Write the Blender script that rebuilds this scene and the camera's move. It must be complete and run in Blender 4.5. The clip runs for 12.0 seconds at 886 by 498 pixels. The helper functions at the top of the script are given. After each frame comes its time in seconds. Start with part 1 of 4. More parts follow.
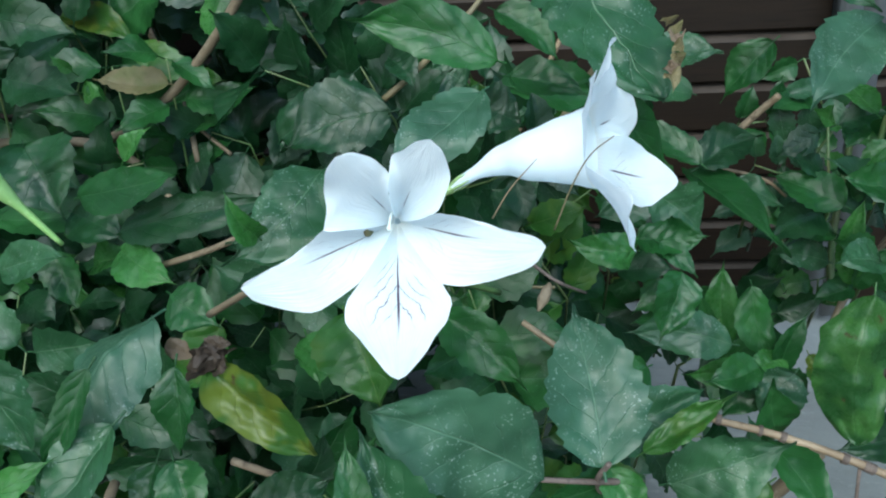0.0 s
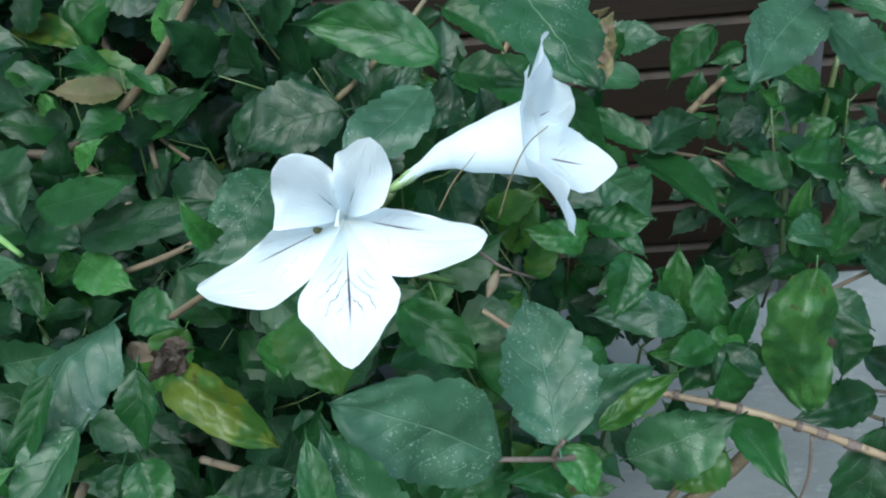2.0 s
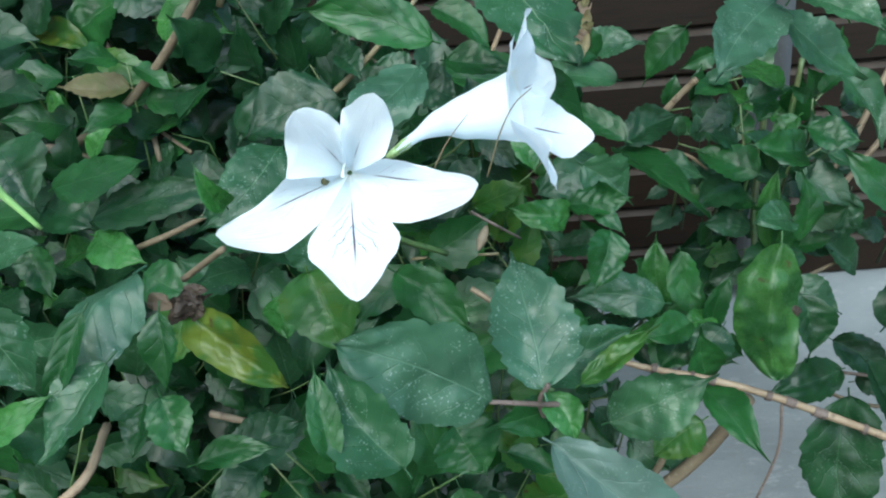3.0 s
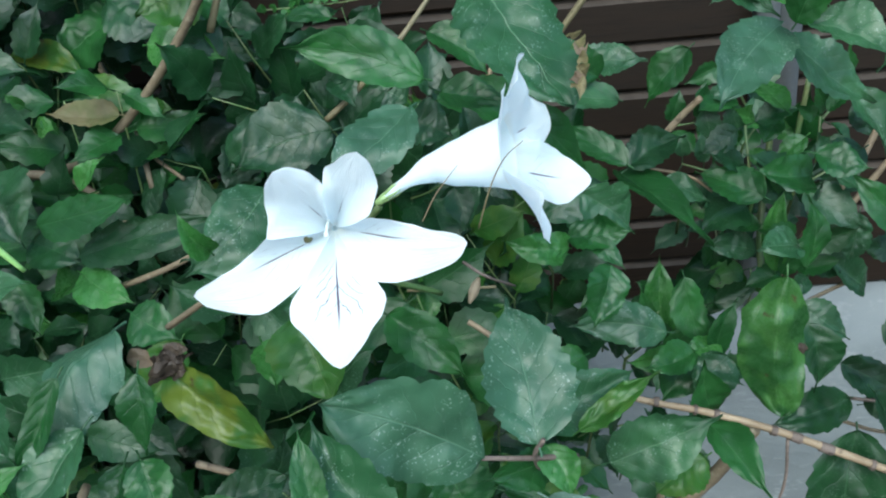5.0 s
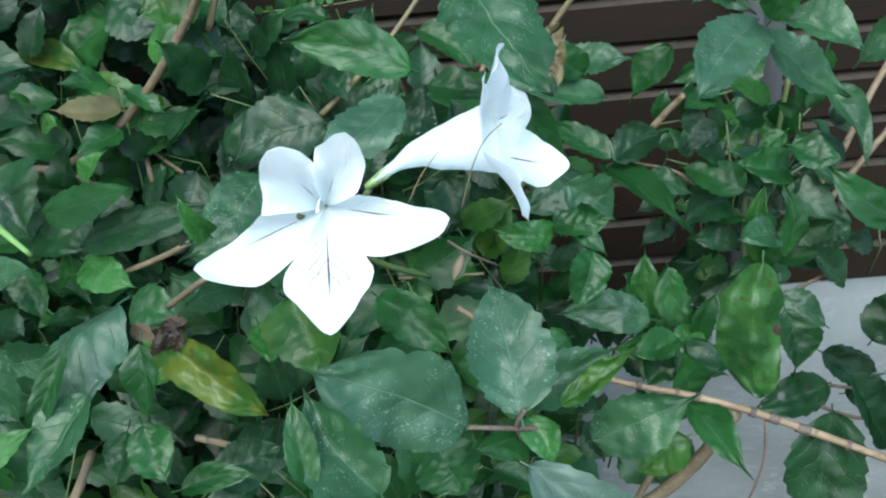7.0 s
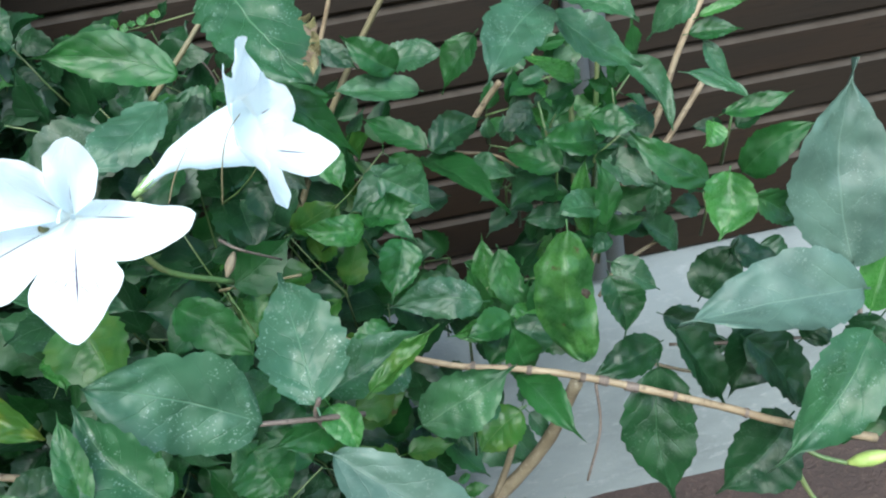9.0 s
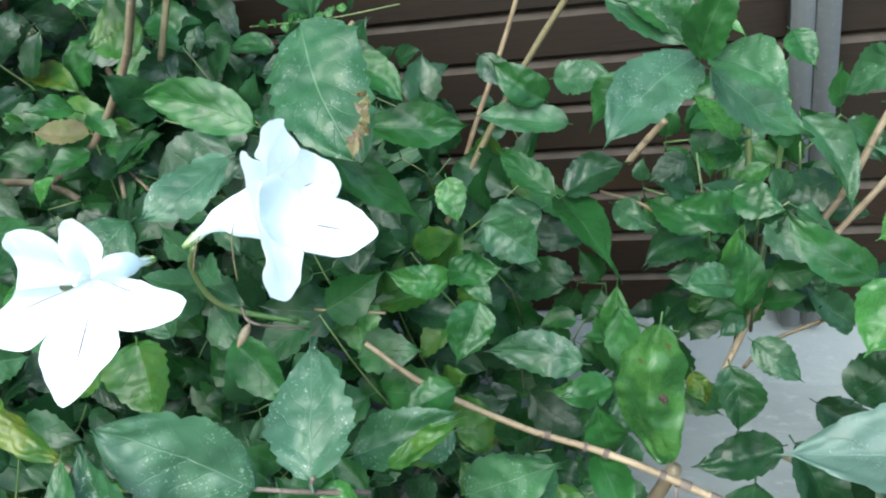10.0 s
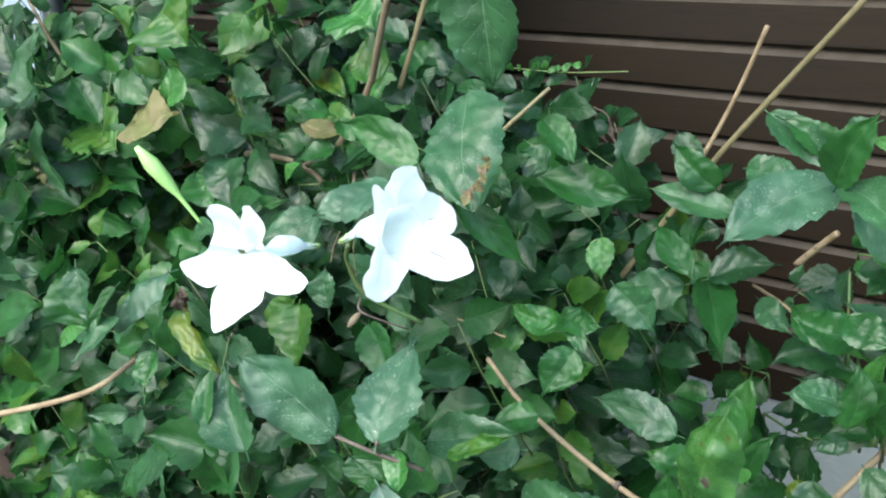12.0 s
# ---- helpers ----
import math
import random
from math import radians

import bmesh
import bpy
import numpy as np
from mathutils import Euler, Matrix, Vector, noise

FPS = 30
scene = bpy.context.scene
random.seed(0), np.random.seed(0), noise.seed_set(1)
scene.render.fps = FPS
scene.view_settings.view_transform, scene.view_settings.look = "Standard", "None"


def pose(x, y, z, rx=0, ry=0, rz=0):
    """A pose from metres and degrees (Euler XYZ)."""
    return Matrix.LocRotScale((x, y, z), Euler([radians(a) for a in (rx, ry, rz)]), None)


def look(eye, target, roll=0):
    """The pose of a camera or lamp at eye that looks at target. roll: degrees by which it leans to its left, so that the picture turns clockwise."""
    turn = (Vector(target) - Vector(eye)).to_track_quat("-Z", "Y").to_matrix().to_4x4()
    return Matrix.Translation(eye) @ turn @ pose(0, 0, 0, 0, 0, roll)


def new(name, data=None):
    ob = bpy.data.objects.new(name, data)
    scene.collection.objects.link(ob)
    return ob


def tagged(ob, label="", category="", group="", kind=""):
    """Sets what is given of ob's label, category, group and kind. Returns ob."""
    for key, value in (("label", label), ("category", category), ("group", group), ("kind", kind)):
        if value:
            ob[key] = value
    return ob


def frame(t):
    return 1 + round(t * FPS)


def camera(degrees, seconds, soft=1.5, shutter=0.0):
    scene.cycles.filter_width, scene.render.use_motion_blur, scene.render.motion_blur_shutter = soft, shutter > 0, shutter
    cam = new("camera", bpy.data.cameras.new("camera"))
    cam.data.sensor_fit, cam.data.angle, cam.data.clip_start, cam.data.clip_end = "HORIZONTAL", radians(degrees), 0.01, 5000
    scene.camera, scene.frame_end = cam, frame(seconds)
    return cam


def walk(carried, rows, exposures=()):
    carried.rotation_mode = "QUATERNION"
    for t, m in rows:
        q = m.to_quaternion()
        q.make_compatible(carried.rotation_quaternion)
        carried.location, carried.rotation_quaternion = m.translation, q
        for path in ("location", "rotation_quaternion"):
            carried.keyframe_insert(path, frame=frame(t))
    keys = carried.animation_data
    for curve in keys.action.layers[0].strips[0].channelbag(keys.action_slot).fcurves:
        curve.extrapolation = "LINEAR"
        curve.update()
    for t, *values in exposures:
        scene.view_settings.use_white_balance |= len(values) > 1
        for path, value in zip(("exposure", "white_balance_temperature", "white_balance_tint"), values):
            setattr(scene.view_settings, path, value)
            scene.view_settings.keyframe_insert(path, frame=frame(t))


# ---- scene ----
cam = camera(56.0, 12.0, soft=2.1)
PATH = [
    (0, (-0.01119, 0.02524, 0.45560), (-0.04005, 0.29639, 0.33051), -3.59),
    (0.5, (-0.00720, 0.02266, 0.45415), (-0.03483, 0.29441, 0.33009), -3.47),
    (1, (-0.00325, 0.03006, 0.45720), (-0.02548, 0.29879, 0.32569), -3.94),
    (1.5, (-0.00018, 0.02239, 0.45716), (-0.02120, 0.29323, 0.32987), -5.13),
    (2, (-0.00540, 0.01928, 0.45742), (-0.02494, 0.29017, 0.33000), -5.51),
    (2.5, (-0.00106, 0.01088, 0.45556), (-0.02105, 0.28312, 0.33113), -6.09),
    (3, (-0.00786, -0.00422, 0.44955), (-0.02100, 0.27106, 0.33102), -5.26),
    (5, (-0.00302, 0.00821, 0.45912), (-0.01911, 0.28246, 0.33858), -5.69),
    (5.5, (-0.00796, -0.00170, 0.45929), (-0.02180, 0.27303, 0.33958), -6.47),
    (6, (-0.01312, -0.00443, 0.46058), (-0.02487, 0.27076, 0.34168), -5.29),
    (6.5, (-0.00691, -0.00409, 0.45850), (-0.02229, 0.27151, 0.34101), -5.75),
    (8.5, (0.02190, -0.01113, 0.45103), (0.01053, 0.26323, 0.33022), -6.45),
    (9, (0.03349, -0.01114, 0.44606), (0.05072, 0.26468, 0.32933), -9.96),
    (9.5, (0.05070, -0.01492, 0.47030), (0.06213, 0.25672, 0.34348), -12.67),
    (10, (0.09560, 0.01866, 0.47062), (0.02044, 0.28179, 0.34768), -8.23),
    (10.5, (0.10666, -0.00419, 0.47906), (-0.02162, 0.23909, 0.35922), -3.90),
    (11, (0.11983, 0.00006, 0.47416), (-0.02711, 0.23361, 0.35641), -1.07),
    (11.5, (0.15091, 0.00178, 0.47172), (0.00024, 0.23501, 0.35814), 0.43),
    (12, (0.16610, 0.00148, 0.49304), (-0.00031, 0.22571, 0.38338), -1.59),
]
EXPOSURES = [(0, 1.00, 5600, 0), (2, 1.01, 5600, 0), (3, 1.17, 5600, 0), (5, 1.19, 5640, 0), (6.5, 1.20, 5680, 0), (8.5, 1.54, 5800, 0), (9.5, 1.72, 5850, 0), (10.1, 1.86, 5980, 0), (10.6, 1.84, 6060, 0), (12, 1.87, 6200, 0)]
walk(cam, [(t, look(eye, target, roll)) for t, eye, target, roll in PATH], EXPOSURES)


# ---------------------------------------------------------------- world and light
world = bpy.data.worlds.new("sky")
scene.world = world
world.use_nodes = True
wn = world.node_tree
sky = wn.nodes.new("ShaderNodeTexSky")
sky.sky_type = "NISHITA"
sky.sun_disc = False
sky.sun_elevation, sky.sun_rotation = radians(46), radians(195)
sky.air_density, sky.dust_density, sky.ozone_density = 1.0, 3.0, 1.0
wn.links.new(sky.outputs[0], wn.nodes["Background"].inputs[0])
wn.nodes["Background"].inputs[1].default_value = 0.19

sun = new("sun", bpy.data.lights.new("sun", "SUN"))
sun.data.energy, sun.data.angle, sun.data.color = 1.15, radians(40), (1.0, 0.98, 0.95)
sun.matrix_world = look((0.6, -1.9, 2.6), (0, 0.3, 0.3))


# ---------------------------------------------------------------- node helpers
def fresh(name):
    mat = bpy.data.materials.new(name)
    mat.use_nodes = True
    return mat, mat.node_tree, mat.node_tree.nodes["Principled BSDF"]


def node(nt, kind, **values):
    n = nt.nodes.new("ShaderNode" + kind)
    for key, value in values.items():
        if key in ("operation", "data_type", "blend_type", "feature", "interpolation_type", "wave_type", "noise_dimensions"):
            if key == "operation":
                n.operation = value
            elif key == "data_type":
                n.data_type = value
            elif key == "blend_type":
                n.blend_type = value
            elif key == "feature":
                n.feature = value
            elif key == "interpolation_type":
                n.interpolation_type = value
        else:
            n.inputs[key.replace("_", " ")].default_value = value
    return n


def math_(nt, op, a, b=0.0, c=0.0):
    n = nt.nodes.new("ShaderNodeMath")
    n.operation = op
    for i, v in enumerate((a, b, c)):
        if isinstance(v, (int, float)):
            n.inputs[i].default_value = v
        else:
            nt.links.new(v, n.inputs[i])
    return n.outputs[0]


def ramp(nt, value, low, high, to_low=0.0, to_high=1.0):
    n = nt.nodes.new("ShaderNodeMapRange")
    n.interpolation_type = "SMOOTHSTEP"
    nt.links.new(value, n.inputs[0])
    for i, v in enumerate((low, high, to_low, to_high)):
        n.inputs[i + 1].default_value = v
    return n.outputs[0]


def blend(nt, factor, a, b):
    n = nt.nodes.new("ShaderNodeMix")
    n.data_type = "RGBA"
    for socket, v in ((n.inputs[0], factor), (n.inputs[6], a), (n.inputs[7], b)):
        if isinstance(v, (int, float)):
            socket.default_value = v
        elif isinstance(v, tuple):
            socket.default_value = (*v, 1)
        else:
            nt.links.new(v, socket)
    return n.outputs[2]


def noise_at(nt, vector, scale, detail=4.0, rough=0.55):
    n = nt.nodes.new("ShaderNodeTexNoise")
    n.inputs["Scale"].default_value, n.inputs["Detail"].default_value, n.inputs["Roughness"].default_value = scale, detail, rough
    nt.links.new(vector, n.inputs["Vector"])
    return n.outputs["Fac"]


def bumped(nt, height, strength, distance, bsdf):
    b = nt.nodes.new("ShaderNodeBump")
    b.inputs["Strength"].default_value, b.inputs["Distance"].default_value = strength, distance
    nt.links.new(height, b.inputs["Height"])
    nt.links.new(b.outputs[0], bsdf.inputs["Normal"])
    return b


def shifted_place(nt):
    """Object coordinates, moved by a chance amount for each piece; and that chance itself."""
    co = nt.nodes.new("ShaderNodeTexCoord")
    info = nt.nodes.new("ShaderNodeObjectInfo")
    geo = nt.nodes.new("ShaderNodeNewGeometry")
    chance = math_(nt, "FRACT", math_(nt, "ADD", info.outputs["Random"], geo.outputs["Random Per Island"]))
    add = nt.nodes.new("ShaderNodeVectorMath")
    add.operation = "MULTIPLY_ADD"
    spread = nt.nodes.new("ShaderNodeCombineXYZ")
    for i in range(3):
        nt.links.new(chance, spread.inputs[i])
    nt.links.new(spread.outputs[0], add.inputs[0])
    add.inputs[1].default_value = (3.1, 5.3, 7.7)
    nt.links.new(co.outputs["Object"], add.inputs[2])
    return add.outputs[0], chance


def leaf_material(name, dark, light, vein, speckle=0.5, patch=None, rough=0.34, coat=0.07):
    mat, nt, bsdf = fresh(name)
    place, chance = shifted_place(nt)
    uv = nt.nodes.new("ShaderNodeUVMap")
    sep = nt.nodes.new("ShaderNodeSeparateXYZ")
    nt.links.new(uv.outputs[0], sep.inputs[0])
    wob = math_(nt, "MULTIPLY", math_(nt, "SUBTRACT", noise_at(nt, place, 160, 2), 0.5), 0.10)
    u = math_(nt, "ADD", sep.outputs[0], wob)
    side = math_(nt, "ABSOLUTE", math_(nt, "SUBTRACT", sep.outputs[1], 0.5))
    midrib = ramp(nt, side, 0.003, 0.016, 1.0, 0.0)
    phase = math_(nt, "FRACT", math_(nt, "SUBTRACT", math_(nt, "MULTIPLY", u, 6.0), math_(nt, "MULTIPLY", side, 3.4)))
    away = math_(nt, "ABSOLUTE", math_(nt, "SUBTRACT", phase, 0.5))
    ribs = math_(nt, "MULTIPLY", ramp(nt, away, 0.05, 0.0), ramp(nt, side, 0.46, 0.30))
    veins = math_(nt, "MAXIMUM", midrib, math_(nt, "MULTIPLY", ribs, 0.55))
    broad = noise_at(nt, place, 70, 3)
    fine = noise_at(nt, place, 420, 5, 0.65)
    colour = blend(nt, chance, dark, light)
    colour = blend(nt, ramp(nt, broad, 0.3, 0.75), colour, tuple(0.74 * c for c in dark))
    colour = blend(nt, math_(nt, "MULTIPLY", math_(nt, "MAXIMUM", midrib, math_(nt, "MULTIPLY", ribs, 0.22)), 0.5), colour, vein)
    # fine dust in patches on the blade
    pale_tone = math_(nt, "MULTIPLY", ramp(nt, fine, 0.56, 0.74), ramp(nt, noise_at(nt, place, 60, 3), 0.42, 0.66))
    colour = blend(nt, math_(nt, "MULTIPLY", pale_tone, speckle * 0.16), colour, (0.21, 0.31, 0.25))
    vor = nt.nodes.new("ShaderNodeTexVoronoi")
    vor.inputs["Scale"].default_value = 950
    warp = nt.nodes.new("ShaderNodeVectorMath")
    warp.operation = "MULTIPLY_ADD"
    warp_noise = nt.nodes.new("ShaderNodeTexNoise")
    warp_noise.inputs["Scale"].default_value = 500
    nt.links.new(place, warp_noise.inputs["Vector"])
    nt.links.new(warp_noise.outputs["Color"], warp.inputs[0])
    warp.inputs[1].default_value = (0.004, 0.004, 0.004)
    nt.links.new(place, warp.inputs[2])
    nt.links.new(warp.outputs[0], vor.inputs["Vector"])
    dots = math_(nt, "MULTIPLY", ramp(nt, vor.outputs["Distance"], 0.34, 0.05), ramp(nt, noise_at(nt, place, 130, 4), 0.44, 0.62))
    colour = blend(nt, math_(nt, "MULTIPLY", dots, speckle * 0.6), colour, (0.33, 0.42, 0.36))
    if patch:
        colour = blend(nt, ramp(nt, noise_at(nt, place, 85, 3), 0.46, 0.60), colour, patch)
        colour = blend(nt, ramp(nt, noise_at(nt, place, 130, 4), 0.66, 0.72), colour, (0.05, 0.03, 0.015))
    nt.links.new(colour, bsdf.inputs["Base Color"])
    nt.links.new(ramp(nt, fine, 0.3, 0.8, rough - 0.05, rough + 0.20), bsdf.inputs["Roughness"])
    bsdf.inputs["Specular IOR Level"].default_value = 0.36
    bsdf.inputs["Coat Weight"].default_value = coat
    bsdf.inputs["Coat Roughness"].default_value = 0.14
    high = math_(nt, "ADD", math_(nt, "MULTIPLY", veins, -0.24), math_(nt, "ADD", math_(nt, "MULTIPLY", fine, 0.22), math_(nt, "MULTIPLY", noise_at(nt, place, 140, 2), 0.42)))
    puffed = math_(nt, "MULTIPLY", ramp(nt, away, 0.0, 0.42), ramp(nt, side, 0.5, 0.25))
    high = math_(nt, "ADD", high, math_(nt, "MULTIPLY", puffed, 0.07))
    bumped(nt, high, 0.62, 0.0013, bsdf)
    thin = nt.nodes.new("ShaderNodeBsdfTranslucent")
    nt.links.new(blend(nt, 0.5, colour, light), thin.inputs["Color"])
    mix = nt.nodes.new("ShaderNodeMixShader")
    mix.inputs[0].default_value = 0.34
    nt.links.new(bsdf.outputs[0], mix.inputs[1])
    nt.links.new(thin.outputs[0], mix.inputs[2])
    nt.links.new(mix.outputs[0], nt.nodes["Material Output"].inputs[0])
    return mat


def petal_material(name, reach, net):
    """White petal; reach: how far its dark midline goes, net: how strong the side branches are."""
    mat, nt, bsdf = fresh(name)
    place, chance = shifted_place(nt)
    uv = nt.nodes.new("ShaderNodeUVMap")
    sep = nt.nodes.new("ShaderNodeSeparateXYZ")
    nt.links.new(uv.outputs[0], sep.inputs[0])
    wob = math_(nt, "SUBTRACT", noise_at(nt, place, 230, 3, 0.6), 0.5)
    slow = math_(nt, "SUBTRACT", noise_at(nt, place, 75, 2), 0.5)
    u = math_(nt, "ADD", sep.outputs[0], math_(nt, "ADD", math_(nt, "MULTIPLY", wob, 0.13), math_(nt, "MULTIPLY", slow, 0.25)))
    v = math_(nt, "ADD", sep.outputs[1], math_(nt, "ADD", math_(nt, "MULTIPLY", wob, 0.02), math_(nt, "MULTIPLY", slow, 0.05)))
    side = math_(nt, "ABSOLUTE", math_(nt, "SUBTRACT", v, 0.5))
    mid = math_(nt, "MULTIPLY", ramp(nt, side, 0.006, 0.018, 1.0, 0.0), ramp(nt, sep.outputs[0], reach, reach - 0.25))
    mid = math_(nt, "MULTIPLY", mid, ramp(nt, sep.outputs[0], 0.16, 0.26))
    phase = math_(nt, "FRACT", math_(nt, "SUBTRACT", math_(nt, "MULTIPLY", u, 9.0), math_(nt, "MULTIPLY", side, 7.5)))
    twig = ramp(nt, math_(nt, "ABSOLUTE", math_(nt, "SUBTRACT", phase, 0.5)), 0.065, 0.02)
    within = math_(nt, "MULTIPLY", ramp(nt, side, 0.34, 0.24), math_(nt, "MULTIPLY", ramp(nt, sep.outputs[0], reach - 0.05, reach - 0.2), ramp(nt, sep.outputs[0], 0.20, 0.30)))
    gaps = ramp(nt, noise_at(nt, place, 170, 2), 0.42, 0.52)
    twig = math_(nt, "MULTIPLY", math_(nt, "MULTIPLY", twig, within), gaps)
    dark = math_(nt, "MAXIMUM", math_(nt, "MULTIPLY", mid, 0.97), math_(nt, "MULTIPLY", twig, net))
    sheen = noise_at(nt, place, 120, 3)
    colour = blend(nt, ramp(nt, sheen, 0.35, 0.75), (0.85, 0.94, 0.97), (0.80, 0.91, 0.95))
    colour = blend(nt, ramp(nt, sep.outputs[0], 0.14, 0.02), colour, (0.80, 0.86, 0.84))
    colour = blend(nt, dark, colour, (0.05, 0.022, 0.06))
    nt.links.new(colour, bsdf.inputs["Base Color"])
    bsdf.inputs["Roughness"].default_value = 0.5
    bsdf.inputs["Specular IOR Level"].default_value = 0.35
    stretch = nt.nodes.new("ShaderNodeVectorMath")
    stretch.operation = "MULTIPLY"
    stretch.inputs[1].default_value = (2.5, 24.0, 1.0)
    nt.links.new(uv.outputs[0], stretch.inputs[0])
    streaks = math_(nt, "MULTIPLY", noise_at(nt, stretch.outputs[0], 1.0, 3), 0.9)
    bumped(nt, math_(nt, "ADD", math_(nt, "ADD", sheen, streaks), math_(nt, "MULTIPLY", dark, -0.25)), 0.45, 0.0014, bsdf)
    thin = nt.nodes.new("ShaderNodeBsdfTranslucent")
    nt.links.new(colour, thin.inputs["Color"])
    mix = nt.nodes.new("ShaderNodeMixShader")
    mix.inputs[0].default_value = 0.5
    nt.links.new(bsdf.outputs[0], mix.inputs[1])
    nt.links.new(thin.outputs[0], mix.inputs[2])
    nt.links.new(mix.outputs[0], nt.nodes["Material Output"].inputs[0])
    return mat


def rough_material(name, a, b, c, scale, fine_scale, rough=0.8, bump=0.4, distance=0.002, grain=(1, 1, 1)):
    mat, nt, bsdf = fresh(name)
    place, chance = shifted_place(nt)
    stretch = nt.nodes.new("ShaderNodeVectorMath")
    stretch.operation = "MULTIPLY"
    stretch.inputs[1].default_value = grain
    nt.links.new(place, stretch.inputs[0])
    big = noise_at(nt, stretch.outputs[0], scale, 3)
    small = noise_at(nt, stretch.outputs[0], fine_scale, 6, 0.65)
    colour = blend(nt, ramp(nt, big, 0.35, 0.68), a, b)
    colour = blend(nt, ramp(nt, small, 0.52, 0.72), colour, c)
    tone = math_(nt, "MULTIPLY", math_(nt, "SUBTRACT", chance, 0.5), 0.25)
    hsv = nt.nodes.new("ShaderNodeHueSaturation")
    nt.links.new(math_(nt, "ADD", tone, 1.0), hsv.inputs["Value"])
    nt.links.new(colour, hsv.inputs["Color"])
    nt.links.new(hsv.outputs[0], bsdf.inputs["Base Color"])
    nt.links.new(ramp(nt, small, 0.3, 0.8, rough - 0.1, rough + 0.12), bsdf.inputs["Roughness"])
    bumped(nt, small, bump, distance, bsdf)
    return mat


GREEN = leaf_material("leaf_green", (0.0144, 0.0664, 0.0150), (0.0273, 0.1101, 0.0229), (0.0722, 0.1735, 0.0645), speckle=0.3, rough=0.33)
DUSTY = leaf_material("leaf_dusty", (0.0257, 0.0842, 0.0327), (0.0428, 0.1207, 0.0467), (0.1285, 0.2259, 0.1246), speckle=1.0, rough=0.32)
PALE_DUST = leaf_material("leaf_pale_dusty", (0.0396, 0.1044, 0.0558), (0.0522, 0.1278, 0.0684), (0.1170, 0.2160, 0.1350), speckle=1.25, rough=0.36)
# sky sheen on the broad leaves is put into this pale base colour
SHEEN = leaf_material("leaf_sky_sheen", (0.0749, 0.1335, 0.1009), (0.0879, 0.1498, 0.1140), (0.1433, 0.2214, 0.1693), speckle=0.8, rough=0.36)
YOUNG = leaf_material("leaf_young", (0.0363, 0.1320, 0.0272), (0.0605, 0.1840, 0.0368), (0.1382, 0.2720, 0.0960), speckle=0.25, rough=0.26)
# deep green leaf; in the upper hedge its darkness stands in for shade
DEEP = leaf_material("leaf_deep_shaded", (0.0101, 0.0432, 0.0135), (0.0169, 0.0641, 0.0190), (0.0402, 0.1045, 0.0429), speckle=0.4, rough=0.34)
OLIVE = leaf_material("leaf_olive", (0.0320, 0.1080, 0.0160), (0.0480, 0.1360, 0.0224), (0.1280, 0.2080, 0.0640), speckle=0.3, patch=(0.0520, 0.1160, 0.0176))
YELLOW = leaf_material("leaf_yellow", (0.0869, 0.1260, 0.0144), (0.1076, 0.1485, 0.0180), (0.0497, 0.0900, 0.0162), speckle=0.15, patch=(0.034, 0.092, 0.014))
DRY = leaf_material("leaf_dry", (0.190, 0.165, 0.078), (0.225, 0.200, 0.098), (0.170, 0.135, 0.062), speckle=0.2, patch=(0.130, 0.140, 0.050), rough=0.55)
BROWN = leaf_material("leaf_brown_edge", (0.1600, 0.1160, 0.0720), (0.2560, 0.2000, 0.1360), (0.0800, 0.0480, 0.0240), speckle=0.3, rough=0.7)
BLACKENED = leaf_material("leaf_withered_black", (0.030, 0.022, 0.016), (0.06, 0.045, 0.03), (0.05, 0.03, 0.02), speckle=0.2, rough=0.7)
LUMPY = leaf_material("leaf_pale", (0.0411, 0.1207, 0.0260), (0.0493, 0.1365, 0.0300), (0.0768, 0.1778, 0.0519), speckle=0.3, patch=(0.0207, 0.0703, 0.0178), rough=0.24)
PETAL = petal_material("petal_white", 0.0, 0.0)
TOP_PETAL = petal_material("petal_top", 0.50, 0.0)
SIDE_PETAL = petal_material("petal_side", 0.66, 0.30)
LIP = petal_material("petal_veined", 0.80, 0.80)
BARK = rough_material("bark_tan", (0.135, 0.108, 0.066), (0.105, 0.082, 0.048), (0.20, 0.17, 0.115), 60, 400, 0.75, 0.5, 0.001)
PALE_BARK = rough_material("bark_pale", (0.2460, 0.1927, 0.1189), (0.1722, 0.1271, 0.0738), (0.0820, 0.0574, 0.0344), 70, 260, 0.7, 0.4, 0.001)
GREEN_STEM = rough_material("stem_green", (0.0720, 0.1360, 0.0400), (0.1040, 0.1280, 0.0480), (0.0480, 0.0880, 0.0320), 80, 500, 0.5, 0.3, 0.0006)
OLIVE_STEM = rough_material("stem_olive", (0.1280, 0.1120, 0.0560), (0.1600, 0.1360, 0.0720), (0.0800, 0.0720, 0.0320), 80, 450, 0.6, 0.4, 0.0008)
DEAD_STEM = rough_material("stem_dead", (0.0765, 0.0595, 0.0467), (0.1190, 0.0935, 0.0765), (0.0425, 0.0340, 0.0255), 90, 500, 0.85, 0.5, 0.0008)
CALYX = rough_material("calyx_green", (0.22, 0.34, 0.12), (0.30, 0.42, 0.18), (0.14, 0.22, 0.08), 120, 600, 0.5, 0.3, 0.0005)
BUD = rough_material("bud_cream", (0.3125, 0.5265, 0.1814), (0.2567, 0.4774, 0.1382), (0.3794, 0.5756, 0.2419), 90, 500, 0.5, 0.25, 0.0006)
YELLOW_BUD = rough_material("bud_yellow_green", (0.260, 0.340, 0.090), (0.200, 0.280, 0.070), (0.320, 0.390, 0.150), 120, 600, 0.45, 0.25, 0.0005)
